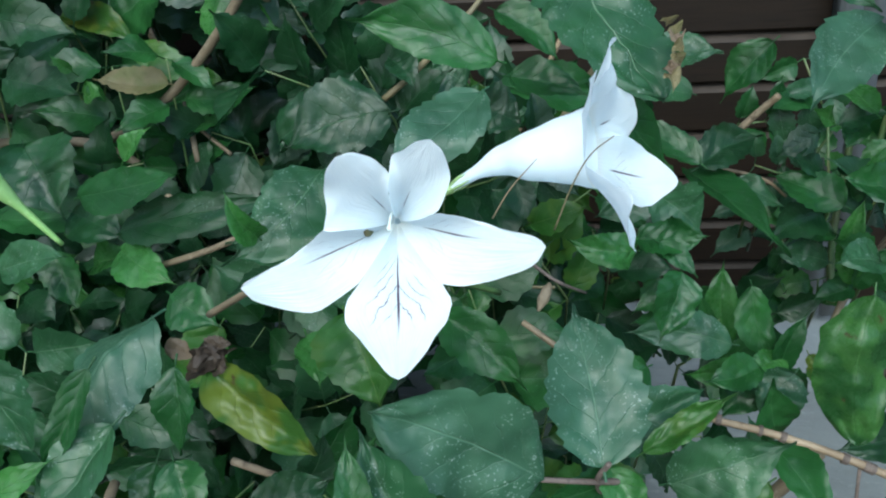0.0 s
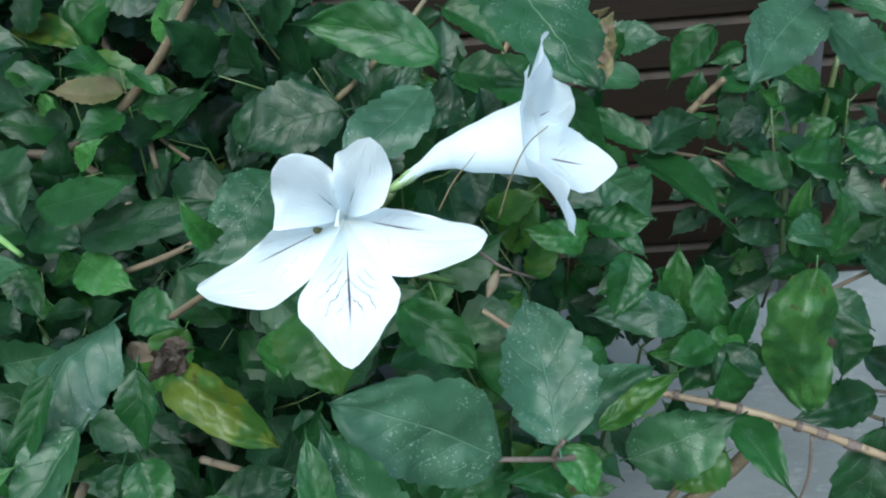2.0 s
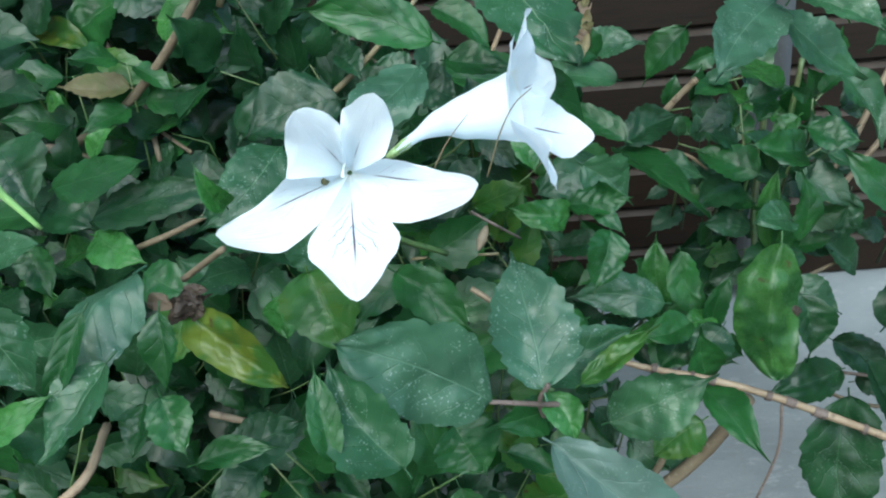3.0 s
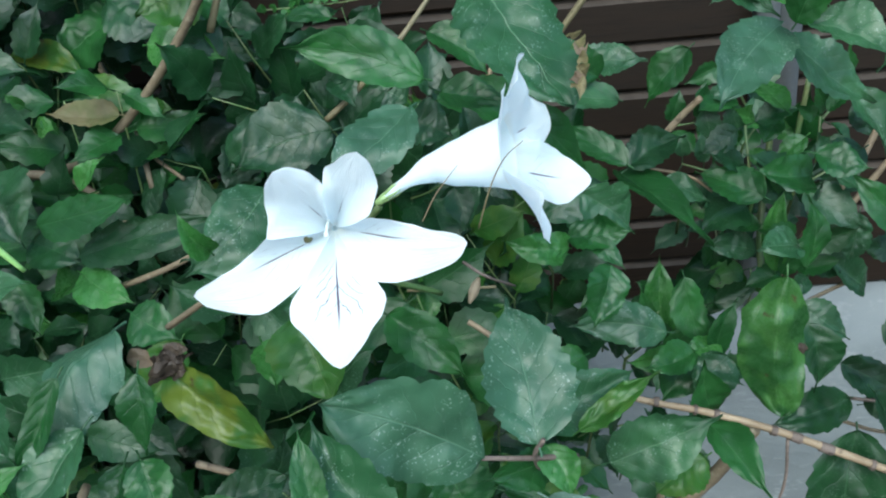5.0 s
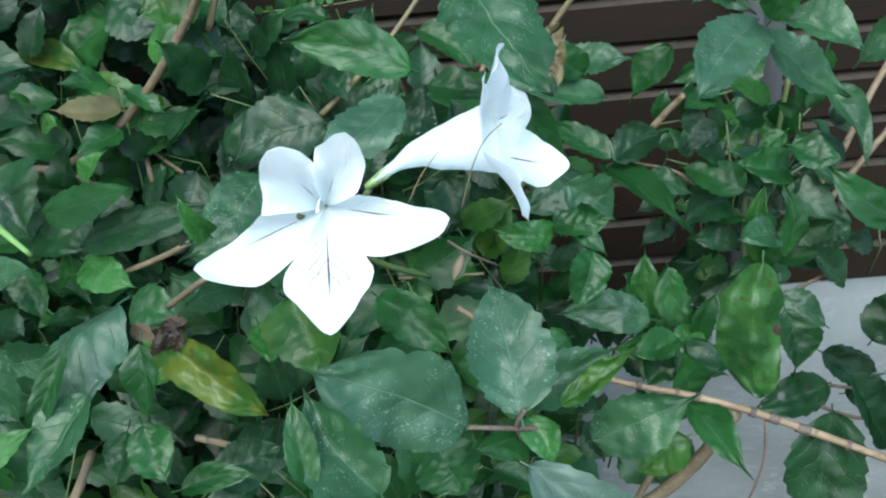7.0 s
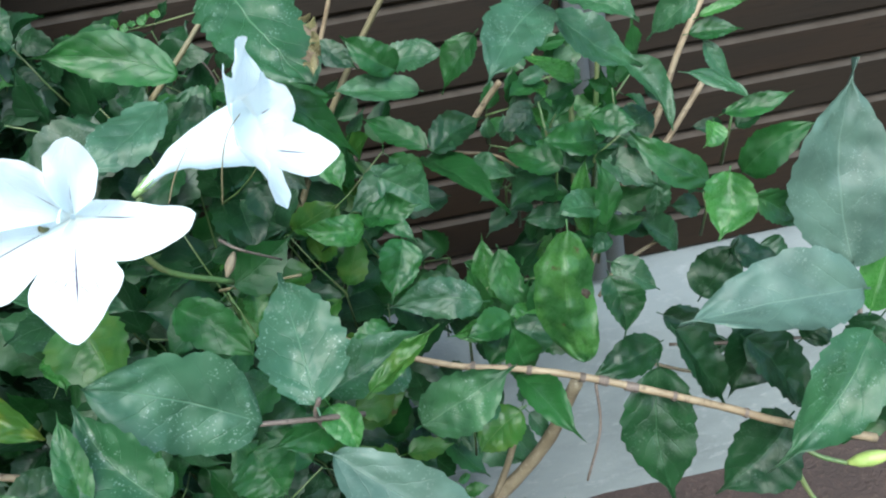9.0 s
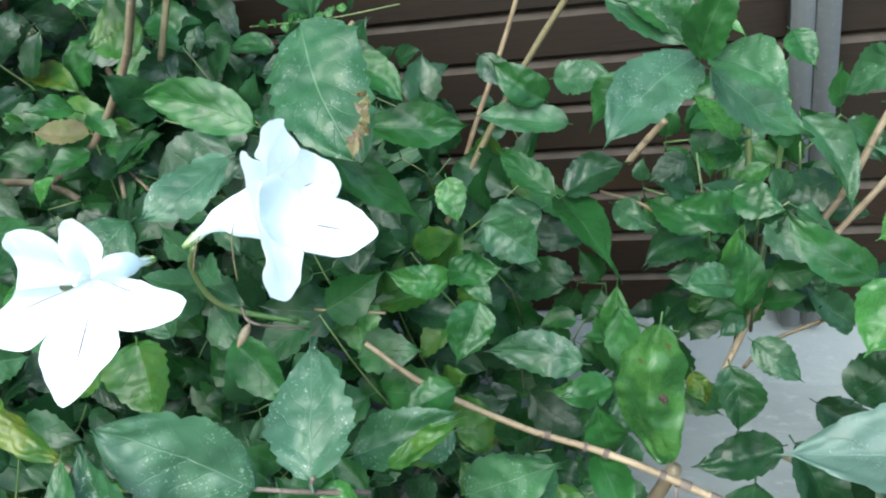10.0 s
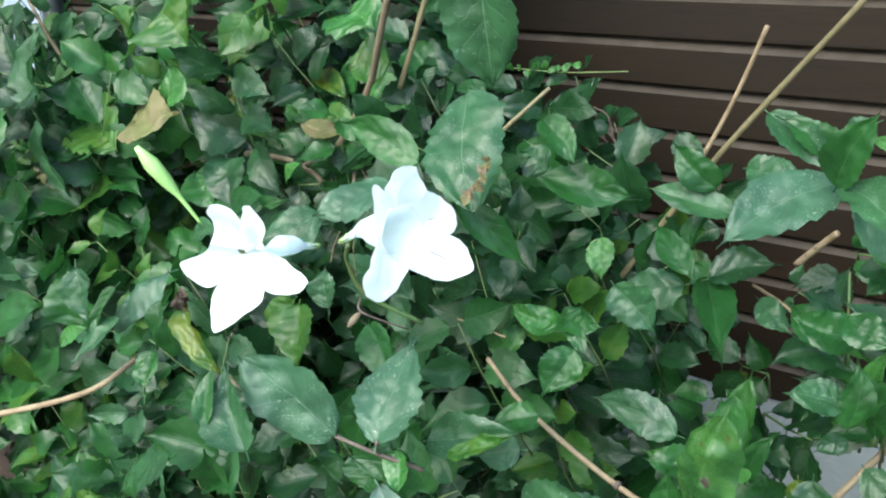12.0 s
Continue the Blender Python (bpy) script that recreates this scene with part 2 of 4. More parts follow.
WOOD = rough_material("slat_brown", (0.0091, 0.0062, 0.0036), (0.0130, 0.0078, 0.0042), (0.0057, 0.0042, 0.0028), 9, 120, 0.62, 0.3, 0.0008, (0.2730, 4.6800, 4.6800))


def ledge_lit(mat, pale_tone, amount):
    """Mixes a paler colour into upward ledges: light from above, painted by normal."""
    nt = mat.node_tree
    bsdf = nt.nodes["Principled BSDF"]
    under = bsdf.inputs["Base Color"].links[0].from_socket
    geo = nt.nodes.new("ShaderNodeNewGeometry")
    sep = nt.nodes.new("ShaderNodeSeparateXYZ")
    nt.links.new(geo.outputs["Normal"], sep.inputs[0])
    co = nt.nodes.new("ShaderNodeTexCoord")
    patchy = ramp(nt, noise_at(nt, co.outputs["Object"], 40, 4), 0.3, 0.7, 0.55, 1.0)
    lit_mask = math_(nt, "MULTIPLY", math_(nt, "MULTIPLY", ramp(nt, sep.outputs[2], 0.35, 0.8), patchy), amount)
    nt.links.new(blend(nt, lit_mask, under, pale_tone), bsdf.inputs["Base Color"])


# slat ledges painted paler, as if caught by the sky
ledge_lit(WOOD, (0.080, 0.068, 0.056), 0.5)
WOOD.node_tree.nodes["Principled BSDF"].inputs["Specular IOR Level"].default_value = 0.14
METAL = rough_material("post_grey", (0.1600, 0.1744, 0.1776), (0.1360, 0.1488, 0.1520), (0.1920, 0.2048, 0.2080), 14, 260, 0.5, 0.2, 0.0005)
PLASTER = rough_material("kerb_plaster", (0.132, 0.146, 0.141), (0.100, 0.112, 0.109), (0.160, 0.172, 0.167), 9, 70, 0.85, 0.5, 0.002, (1, 1, 2.5))
RENDER_COAT = rough_material("wall_render", (0.7200, 0.7300, 0.7200), (0.6600, 0.6700, 0.6600), (0.7800, 0.7800, 0.7600), 3, 60, 0.9, 0.3, 0.003)
SOIL = rough_material("soil_brown", (0.0542, 0.0331, 0.0255), (0.0382, 0.0242, 0.0191), (0.0892, 0.0606, 0.0478), 18, 240, 0.95, 1.0, 0.006)


# ---------------------------------------------------------------- mesh helpers
def part(name, data, material, parent=None, label=""):
    mesh = data
    if isinstance(data, bmesh.types.BMesh):
        mesh = bpy.data.meshes.new(name)
        data.to_mesh(mesh)
        data.free()
    if material and not mesh.materials:
        mesh.materials.append(material)
    ob = new(name, mesh)
    ob.parent = parent
    if label:
        ob["label"] = label
    return ob


def smooth(bm):
    for f in bm.faces:
        f.smooth = True
    return bm


def spline(points, steps=6):
    """A smooth row of points through the given ones."""
    p = [Vector(q) for q in points]
    if len(p) == 2:
        return [p[0].lerp(p[1], k / steps) for k in range(steps + 1)]
    p = [p[0] * 2 - p[1], *p, p[-1] * 2 - p[-2]]
    out = []
    for a, b, c, d in zip(p, p[1:], p[2:], p[3:]):
        for k in range(steps):
            t = k / steps
            out.append(0.5 * ((2 * b) + (c - a) * t + (2 * a - 5 * b + 4 * c - d) * t * t + (3 * b - a - 3 * c + d) * t ** 3))
    return [*out, p[-2]]


def add_tube(bm, line, radius, sides=8, knots=0.0, close=True, made=None):
    """A tube along the line; radius: a function of the way along it, 0 to 1."""
    rings = []
    up = Vector((0.31, 0.22, 0.93))
    for i, q in enumerate(line):
        ahead = (line[min(i + 1, len(line) - 1)] - line[max(i - 1, 0)]).normalized()
        right = ahead.cross(up).normalized()
        above = right.cross(ahead)
        s = i / (len(line) - 1)
        r = radius(s) * (1 + knots * (0.5 + 0.5 * math.sin(i * 2.1)) * random.random())
        rings.append([bm.verts.new(q + r * (math.cos(a) * right + math.sin(a) * above)) for a in (2 * math.pi * k / sides for k in range(sides))])
    for a, b in zip(rings, rings[1:]):
        for k in range(sides):
            f = bm.faces.new((a[k], a[(k + 1) % sides], b[(k + 1) % sides], b[k]))
            if made is not None:
                made.append(f)
    if close:
        bm.faces.new(rings[0][::-1])
        bm.faces.new(rings[-1])
    return bm


def box(bm, x0, y0, z0, x1, y1, z1):
    made = bmesh.ops.create_cube(bm, size=1.0, matrix=Matrix.Translation(((x0 + x1) / 2, (y0 + y1) / 2, (z0 + z1) / 2)) @ Matrix.Diagonal((x1 - x0, y1 - y0, z1 - z0, 1)))
    return made["verts"]


def leaf_rows(length, width, fold, curl, wave, quilt, teeth, rng, nu, nv, blunt=0.0, drip=0.06, crinkle=0.05, twist=0.0):
    """Rows of points of a toothed blade that grows along x, with its face up; and their places on the blade."""
    ph, ph2 = rng.uniform(0, 6), rng.uniform(0, 6)
    lean, count_teeth, skew = rng.uniform(-0.13, 0.13), rng.choice((7, 8, 9, 10)), rng.uniform(-0.10, 0.10)
    bites = [(rng.uniform(0.2, 0.85), rng.choice((-1, 1)), rng.uniform(0.04, 0.12)) for _ in range(rng.choice((0, 0, 1, 2)))]
    low, high = 0.66 - 0.12 * blunt, 1.0 - 0.45 * blunt
    top = low / (low + high)
    rows = []
    for i in range(nu + 1):
        s = i / nu
        s = 0.6 * s + 0.2 * (1 - math.cos(math.pi * s))
        q = min(s / (1 - drip), 1.0)
        body = (q / top) ** low * ((1 - q) / (1 - top)) ** high
        body = max(body, min(s * 4, 1.0) * 0.14 * (1 - s) / (drip + 0.10))
        half = 0.5 * width * body
        turn = twist * (s - 0.4)
        row = []
        for j in range(nv + 1):
            v = 2 * j / nv - 1
            edge = abs(v)
            saw = (s * count_teeth + (0.4 if v > 0 else 0.0)) % 1.0 if nu > 20 else (i % 2) * 1.0
            tooth = 1 + teeth * (saw - 0.5) * 1.5 * edge ** 6 + 0.05 * math.sin(7 * s + ph + 2 * v) * edge + skew * v
            for at, sgn, size in bites:
                if v * sgn > 0:
                    tooth -= size * math.exp(-((s - at) / 0.035) ** 2) * edge ** 4
            y = v * half * tooth
            z = fold * edge * half - curl * length * s * s
            z += wave * width * math.sin((8.5 if v > 0 else 7.0) * s + ph + 1.6 * v) * edge ** 1.5 * body
            z += quilt * width * (0.5 - abs((6.0 * s - 1.5 * edge) % 1.0 - 0.5) * 2) * -1.6 * (1 - edge ** 3) * body * min(1, edge * 5)
            z += 0.04 * width * math.sin(3 * s + ph2 + 2 * v)
            z += crinkle * width * (noise.noise((5.5 * s + ph * 7, 2.2 * v, ph2)) + 0.6 * noise.noise((12 * s, 5 * v + ph, ph2 * 5))) * min(1.0, 5 * s)
            y, z = y * math.cos(turn) - z * math.sin(turn), y * math.sin(turn) + z * math.cos(turn)
            y += lean * length * math.sin(math.pi * s) * 0.6
            row.append(((length * s - 0.25 * curl * length * s ** 3, y, z), (s, j / nv)))
        rows.append(row)
    return rows


def add_leaf(bm, m, length, width, fold=0.25, curl=0.12, wave=0.05, quilt=0.006, teeth=0.05, stalk=0.012, seed=0, nu=12, nv=8, blunt=0.0, drip=0.06, twist=0.0, crinkle=0.05):
    rng = random.Random(seed)
    layer = bm.loops.layers.uv.verify()
    rows = leaf_rows(length, width, fold, curl, wave, quilt, teeth, rng, nu, nv, blunt, drip, crinkle, twist)
    grid = [[(bm.verts.new(m @ Vector(co)), uv) for co, uv in row] for row in rows]
    for a, b in zip(grid, grid[1:]):
        for j in range(nv):
            four = (a[j], b[j], b[j + 1], a[j + 1])
            f = bm.faces.new([v for v, _ in four])
            f.smooth = True
            for loop, (_, uv) in zip(f.loops, four):
                loop[layer].uv = uv
    if stalk > 0:
        r = 0.009 * width + 0.0002
        line = [m @ Vector((0.03 * length - k * (0.03 * length + stalk) / 3, 0, -0.0003 - 0.12 * stalk * (k / 3) ** 2)) for k in range(4)]
        made = []
        add_tube(bm, line, lambda s: r * (0.7 + 0.3 * s), 5, close=False, made=made)
        for f in made:
            f.smooth = True
            for loop in f.loops:
                loop[layer].uv = (0.3, 0.3)


def frame_of(base, tip, facing, turn=0.0):
    """The pose of a thing that grows from base to tip with its face turned that way."""
    x = (Vector(tip) - Vector(base)).normalized()
    z = Vector(facing)
    z = (z - z.dot(x) * x).normalized()
    y = z.cross(x)
    m = Matrix((x, y, z)).transposed().to_4x4()
    m.translation = base
    return m @ Matrix.Rotation(radians(turn), 4, "X")


# ---------------------------------------------------------------- setting
def build_ground():
    bm = bmesh.new()
    n, lay = 90, []
    for i in range(n + 1):
        row = []
        for j in range(n + 1):
            a, b = i / n * 2 - 1, j / n * 2 - 1
            x, y = 60 * a * abs(a) ** 2.2 + 0.1, 60 * b * abs(b) ** 2.2 + 0.4
            near = math.exp(-((x - 0.1) ** 2 + (y - 0.4) ** 2) / 0.8)
            z = near * (0.012 * noise.noise((x * 14, y * 14, 0)) + 0.006 * noise.noise((x * 60, y * 60, 3)))
            row.append(bm.verts.new((x, y, z)))
        lay.append(row)
    for a, b in zip(lay, lay[1:]):
        for k in range(n):
            bm.faces.new((a[k], b[k], b[k + 1], a[k + 1]))
    tagged(part("ground", smooth(bm), SOIL), "bare reddish brown garden soil with small clods", "ground", kind="structure")


KERB_TOP, FENCE_Y, PITCH = 0.170, 0.550, 0.0307


def build_kerb():
    bm = bmesh.new()
    n = 120
    rows = []
    for i in range(n + 1):
        x = -1.3 + 4.3 * i / n
        w = lambda k: 0.004 * noise.noise((x * 7, k * 3.7, 1.5)) + 0.002 * noise.noise((x * 30, k, 4))
        line = [(0.50 + w(1), -0.03), (0.503 + w(2), 0.06), (0.507 + w(3), 0.128 + w(4)), (0.512 + w(5), 0.140 + w(6)), (0.521, 0.150 + w(7)),
                (0.535, 0.163 + w(8)), (0.552, KERB_TOP + 0.4 * w(9)), (0.64, KERB_TOP), (0.64, -0.03)]
        rows.append([bm.verts.new((x, y, z)) for y, z in line])
    for a, b in zip(rows, rows[1:]):
        for k in range(len(a) - 1):
            bm.faces.new((a[k], b[k], b[k + 1], a[k + 1]))
    bm.faces.new(rows[0]), bm.faces.new(rows[-1][::-1])
    bmesh.ops.recalc_face_normals(bm, faces=bm.faces)
    tagged(part("kerb", smooth(bm), PLASTER), "pale grey plastered concrete kerb below the slat fence", "kerb", kind="structure")


def build_fence(left=-0.80, right=2.6, count=46):
    fence = new("fence")
    fence.location = (0, FENCE_Y, KERB_TOP)
    tagged(fence, "dark brown slatted fence of overlapping horizontal boards on a kerb", "fence")
    bm = bmesh.new()
    n = 40
    rows = []
    for i in range(n + 1):
        x = left + (right - left) * i / n
        w = 0.0006 * noise.noise((x * 5, 2, 0))
        line = [(0.0 + w, 0.0), (-0.001 + w, 0.0012), (-0.001 + w, 0.0245), (0.0005 + w, 0.0258), (0.0060, 0.0300), (0.0090, 0.0312), (0.0090, 0.0375), (0.0125, 0.0375), (0.0125, 0.0)]
        rows.append([bm.verts.new((x, y, z)) for y, z in line])
    for a, b in zip(rows, rows[1:]):
        for k in range(len(a)):
            k2 = (k + 1) % len(a)
            bm.faces.new((a[k], b[k], b[k2], a[k2]))
    bm.faces.new(rows[0]), bm.faces.new(rows[-1][::-1])
    bmesh.ops.recalc_face_normals(bm, faces=bm.faces)
    mesh = bpy.data.meshes.new("slat")
    bm.to_mesh(mesh)
    bm.free()
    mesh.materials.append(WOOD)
    for k in range(count):
        slat = part("slat", mesh, None, fence)
        slat.location = (0.002 * random.uniform(-1, 1), 0.0004 * random.uniform(-1, 1), 0.0005 + k * PITCH)
    for x in (-0.78, POST_X, 1.62, 2.58):
        for d in (-0.0068, 0.0068):
            bm = bmesh.new()
            made = box(bm, x + d - 0.0063, -0.020, -0.002, x + d + 0.0063, -0.0035, 1.45)
            bmesh.ops.bevel(bm, geom=bm.edges[:], offset=0.0015, segments=2, affect="EDGES")
            part("post", smooth(bm) and bm, METAL, fence, "grey painted metal post")


POST_X = 0.185
def build_walls():
    """A plain wall that closes the yard beside the shrub."""
    for name, x0, y0, x1, y1, high in (("wall_west", -2.4, -1.9, -2.2, 6.0, 2.6),):
        bm = bmesh.new()
        box(bm, x0, y0, -0.05, x1, y1, high)
        bmesh.ops.bevel(bm, geom=bm.edges[:], offset=0.01, segments=2, affect="EDGES")
        tagged(part(name, bm, RENDER_COAT), "plain rendered garden wall", "wall", kind="structure")


build_walls()
build_ground()
build_kerb()
build_fence()
# ---------------------------------------------------------------- the shrub
shrub = new("shrub")
shrub.location = (0.04, 0.34, 0.0)
tagged(shrub, "leafy evergreen shrub with glossy leaves and white trumpet flowers", "shrub")
hedge = new("shrub")
hedge.location = (-0.30, 0.42, 0.0)
tagged(hedge, "dense dark green shrub with small crowded leaves beside the fence", "shrub")
HOMES = {plant.name: Matrix.Translation(plant.location).inverted() for plant in (shrub, hedge)}
count = [0]


def plant_at(place):
    """The shrub that a leaf or a stem at this place belongs to."""
    return hedge if place[0] < -0.085 and place[1] > 0.285 else shrub


def grown(name, bm, material, label="", parent=None):
    """A part of the shrub, given in world places."""
    ob = part(name, bm, material, parent or shrub, label)
    if ob.parent.name in HOMES:
        ob.matrix_parent_inverse = HOMES[ob.parent.name]
    return ob


def leaf(base, tip, width, material, facing=None, turn=0.0, label="", **shape):
    count[0] += 1
    rng = random.Random(count[0])
    base, tip = Vector(base), Vector(tip)
    facing = facing or (rng.uniform(-0.25, 0.35), -0.85, rng.uniform(0.35, 1.1))
    length = (tip - base).length
    bm = bmesh.new()
    given = dict(fold=rng.uniform(0.10, 0.50), curl=rng.uniform(0.04, 0.28), wave=rng.uniform(0.04, 0.11), quilt=rng.uniform(0.002, 0.009), stalk=rng.uniform(0.002, 0.0035), blunt=rng.uniform(0.15, 0.5), teeth=rng.uniform(0.05, 0.10), drip=rng.uniform(0.05, 0.14), twist=rng.uniform(-0.6, 0.6))
    given.update(shape)
    rise = given["curl"] * length * 0.5
    m = frame_of(base, tip, facing, turn)
    add_leaf(bm, Matrix.Identity(4), length * 1.03, width * 1.08, seed=count[0], nu=40, nv=12, **given)
    ob = grown("leaf", bm, material, label, plant_at(base))
    ob.matrix_basis = m @ Matrix.Rotation(-math.atan2(rise, length), 4, "Y")
    return ob


def stem(points, first, last, material, name="branch"):
    bm = bmesh.new()
    line = spline(points, 7)
    add_tube(bm, line, lambda s: first + (last - first) * s, 9, knots=0.16)
    return grown(name, smooth(bm), material, "", plant_at(line[len(line) // 2]))


def bend(a, b, c, k):
    return (1 - k) ** 2 * a + 2 * k * (1 - k) * b + k * k * c


def even(line, n):
    """The same line in n equal steps."""
    ways = [0.0]
    for p, q in zip(line, line[1:]):
        ways.append(ways[-1] + (q - p).length)
    out = []
    for i in range(n + 1):
        w = ways[-1] * i / n
        k = max(j for j in range(len(ways) - 1) if ways[j] <= w + 1e-12)
        f = (w - ways[k]) / max(ways[k + 1] - ways[k], 1e-9)
        out.append(line[k].lerp(line[k + 1], min(f, 1.0)))
    return out


def add_petal(bm, mouth, axis, rim, tip, width, joints, forward, cup, ruffle, seed, blunt, broad=0.66, sag=0.0):
    """A petal that leaves an arc of the trumpet's rim, is fused with its neighbours as far as the joints, and ends free in its tip."""
    rng = random.Random(seed)
    layer = bm.loops.layers.uv.verify()
    tip = Vector(tip)
    joints = [Vector(j) for j in joints]
    flat = lambda q: ((q - mouth) - (q - mouth).dot(axis) * axis).normalized()
    out = flat(tip)
    side = axis.cross(out).normalized()
    root = mouth + out * rim
    reach = (tip - root).length
    mid = root + (axis * forward + out * 0.45) * reach
    nu, nv, ph = 26, 16, rng.uniform(0, 6)
    middle = [bend(root, mid, tip, k / 30) for k in range(31)]
    ahead = (tip - middle[12]).normalized()
    edges = []
    joints.sort(key=lambda j: flat(j).dot(side))
    for sgn, joint in zip((-1, 1), joints):
        at = mouth + flat(joint) * rim
        first = [bend(at, at + axis * (joint - at).dot(axis) * 0.9 + flat(joint) * 0.2 * (joint - at).length, joint, k / 8) for k in range(8)]
        across = (side - side.dot(ahead) * ahead).normalized() * sgn
        face = across.cross(ahead) * -sgn
        wide = bend(root, mid, tip, broad) + across * width * 0.5 + face * cup * width - Vector((0, 0, sag))
        late = bend(root, mid, tip, 0.92) + across * width * (0.11 + 0.22 * blunt) + face * cup * width * 0.5 - Vector((0, 0, 0.4 * sag))
        edges.append(even(first + spline([joint, wide, late, tip], 8), nu))
    middle = even(middle, nu)
    grid = []
    for i in range(nu + 1):
        s = i / nu
        l, m, r = edges[0][i], middle[i], edges[1][i]
        face = (r - l).cross(middle[min(i + 1, nu)] - middle[max(i - 1, 0)])
        face = face.normalized() if face.length > 0 else axis
        if face.dot(axis) < 0:
            face = -face
        row = []
        for j in range(nv + 1):
            v = 2 * j / nv - 1
            edge = abs(v)
            free = min(1.0, max(0.0, (s - 0.35) / 0.3)) * (1 - s ** 8)
            q = l * (v * (v - 1) / 2) + m * (1 - v * v) + r * (v * (v + 1) / 2)
            lift = ruffle * width * edge ** 3 * math.sin(13 * s + ph + (2 if v > 0 else 0)) * free
            lift += (0.010 * math.sin(21 * s + 9 * v + ph) + 0.05 * noise.noise((6 * s + ph, 3 * v, seed))) * width * edge * free
            lift -= 0.025 * width * math.exp(-(v / 0.12) ** 2) * (1 - s) * min(1, s * 5)
            row.append((bm.verts.new(q + face * lift + (r - l) * (0.010 * math.sin(37 * s + ph) + 0.030 * noise.noise((9 * s, v + ph, seed))) * v ** 7 * free), (s, j / nv)))
        grid.append(row)
    for a, b in zip(grid, grid[1:]):
        for j in range(nv):
            four = (a[j], b[j], b[j + 1], a[j + 1])
            f = bm.faces.new([q for q, _ in four])
            f.smooth = True
            for loop, (_, uv) in zip(f.loops, four):
                loop[layer].uv = uv
    return bm


def flower(line, radii, joints, petals, label):
    """A trumpet: a tube along the line, and petals from its rim, each between two joints. petals: tip, width, forward, cup, ruffle, material, blunt, where it is broadest, its sag."""
    path = spline(line, 8)
    bm = bmesh.new()

    def radius(s):
        k = s * (len(radii) - 1)
        a = min(int(k), len(radii) - 2)
        f = k - a
        f = f * f * (3 - 2 * f) * 0.5 + f * 0.5
        return radii[a] * (1 - f) + radii[a + 1] * f

    add_tube(bm, path, radius, 28, close=False)
    layer = bm.loops.layers.uv.verify()
    for f in bm.faces:
        for loop in f.loops:
            loop[layer].uv = (0.9, 0.2)
    tube = grown("flower", smooth(bm), PETAL, label)
    mouth, axis = path[-1], (path[-1] - path[-4]).normalized()
    for n, (tip, width, forward, cup, ruffle, material, blunt, broad, sag) in enumerate(petals):
        bm = add_petal(bmesh.new(), mouth - axis * 0.0004, axis, radii[-1] * 0.99, tip, width, (joints[n - 1], joints[n]), forward, cup, ruffle, n + 11, blunt, broad, sag)
        part("petal", bm, material, tube)
    bm = bmesh.new()
    base, ahead = path[0], (path[3] - path[0]).normalized()
    for k in range(5):
        a = 2 * math.pi * k / 5
        side = ahead.orthogonal().normalized()
        side = Matrix.Rotation(a, 3, ahead) @ side
        add_tube(bm, [base - ahead * 0.001 + side * 0.0006, base + ahead * 0.003 + side * 0.0014, base + ahead * 0.0065 + side * 0.0012], lambda s: 0.0005 * (1.05 - s), 5)
    add_tube(bm, [base - ahead * 0.003, base + ahead * 0.0005], lambda s: 0.0009 + 0.0004 * s, 8)
    part("calyx", smooth(bm), CALYX, tube)
    return tube


first = flower([(-0.0404, 0.2016, 0.3842), (-0.0392, 0.1950, 0.3866), (-0.0374, 0.1880, 0.3896), (-0.0364, 0.1815, 0.3916), (-0.0356, 0.1735, 0.3932)], [0.0010, 0.0013, 0.0032, 0.0036, 0.0006], [
    (-0.0420, 0.1612, 0.3858), (-0.0264, 0.1640, 0.3842), (-0.0265, 0.1640, 0.3990), (-0.0352, 0.1640, 0.4045), (-0.0473, 0.1615, 0.3970)], [
    ((-0.0640, 0.1600, 0.3860), 0.0112, 0.38, 0.05, 0.06, SIDE_PETAL, 0.50, 0.60, 0.0036),
    ((-0.0336, 0.1478, 0.3738), 0.0196, 0.40, 0.02, 0.012, LIP, 0.12, 0.55, 0.0),
    ((-0.0071, 0.1650, 0.3912), 0.0112, 0.38, 0.05, 0.06, SIDE_PETAL, 0.62, 0.62, 0.0028),
    ((-0.0268, 0.1622, 0.4132), 0.0112, 0.55, -0.06, 0.07, TOP_PETAL, 0.55, 0.64, 0.0010),
    ((-0.0432, 0.1600, 0.4112), 0.0126, 0.55, -0.06, 0.07, TOP_PETAL, 0.60, 0.62, 0.0014),
], "white trumpet flower with five petals and thin purple veins")
bm = bmesh.new()
add_tube(bm, spline([(-0.0358, 0.1735, 0.3962), (-0.0360, 0.1690, 0.3962), (-0.0362, 0.1665, 0.3945)], 5), lambda s: 0.00026 + (0.00018 if s > 0.8 else 0), 7)
part("style", smooth(bm), PETAL, first)
bm = bmesh.new()
add_tube(bm, spline([(-0.0400, 0.1710, 0.3925), (-0.0406, 0.1682, 0.3932), (-0.0404, 0.1668, 0.3945)], 5), lambda s: 0.0007 * math.sin(0.3 + 2.6 * s), 8)
part("anther", smooth(bm), DRY, first, "small tan anther")
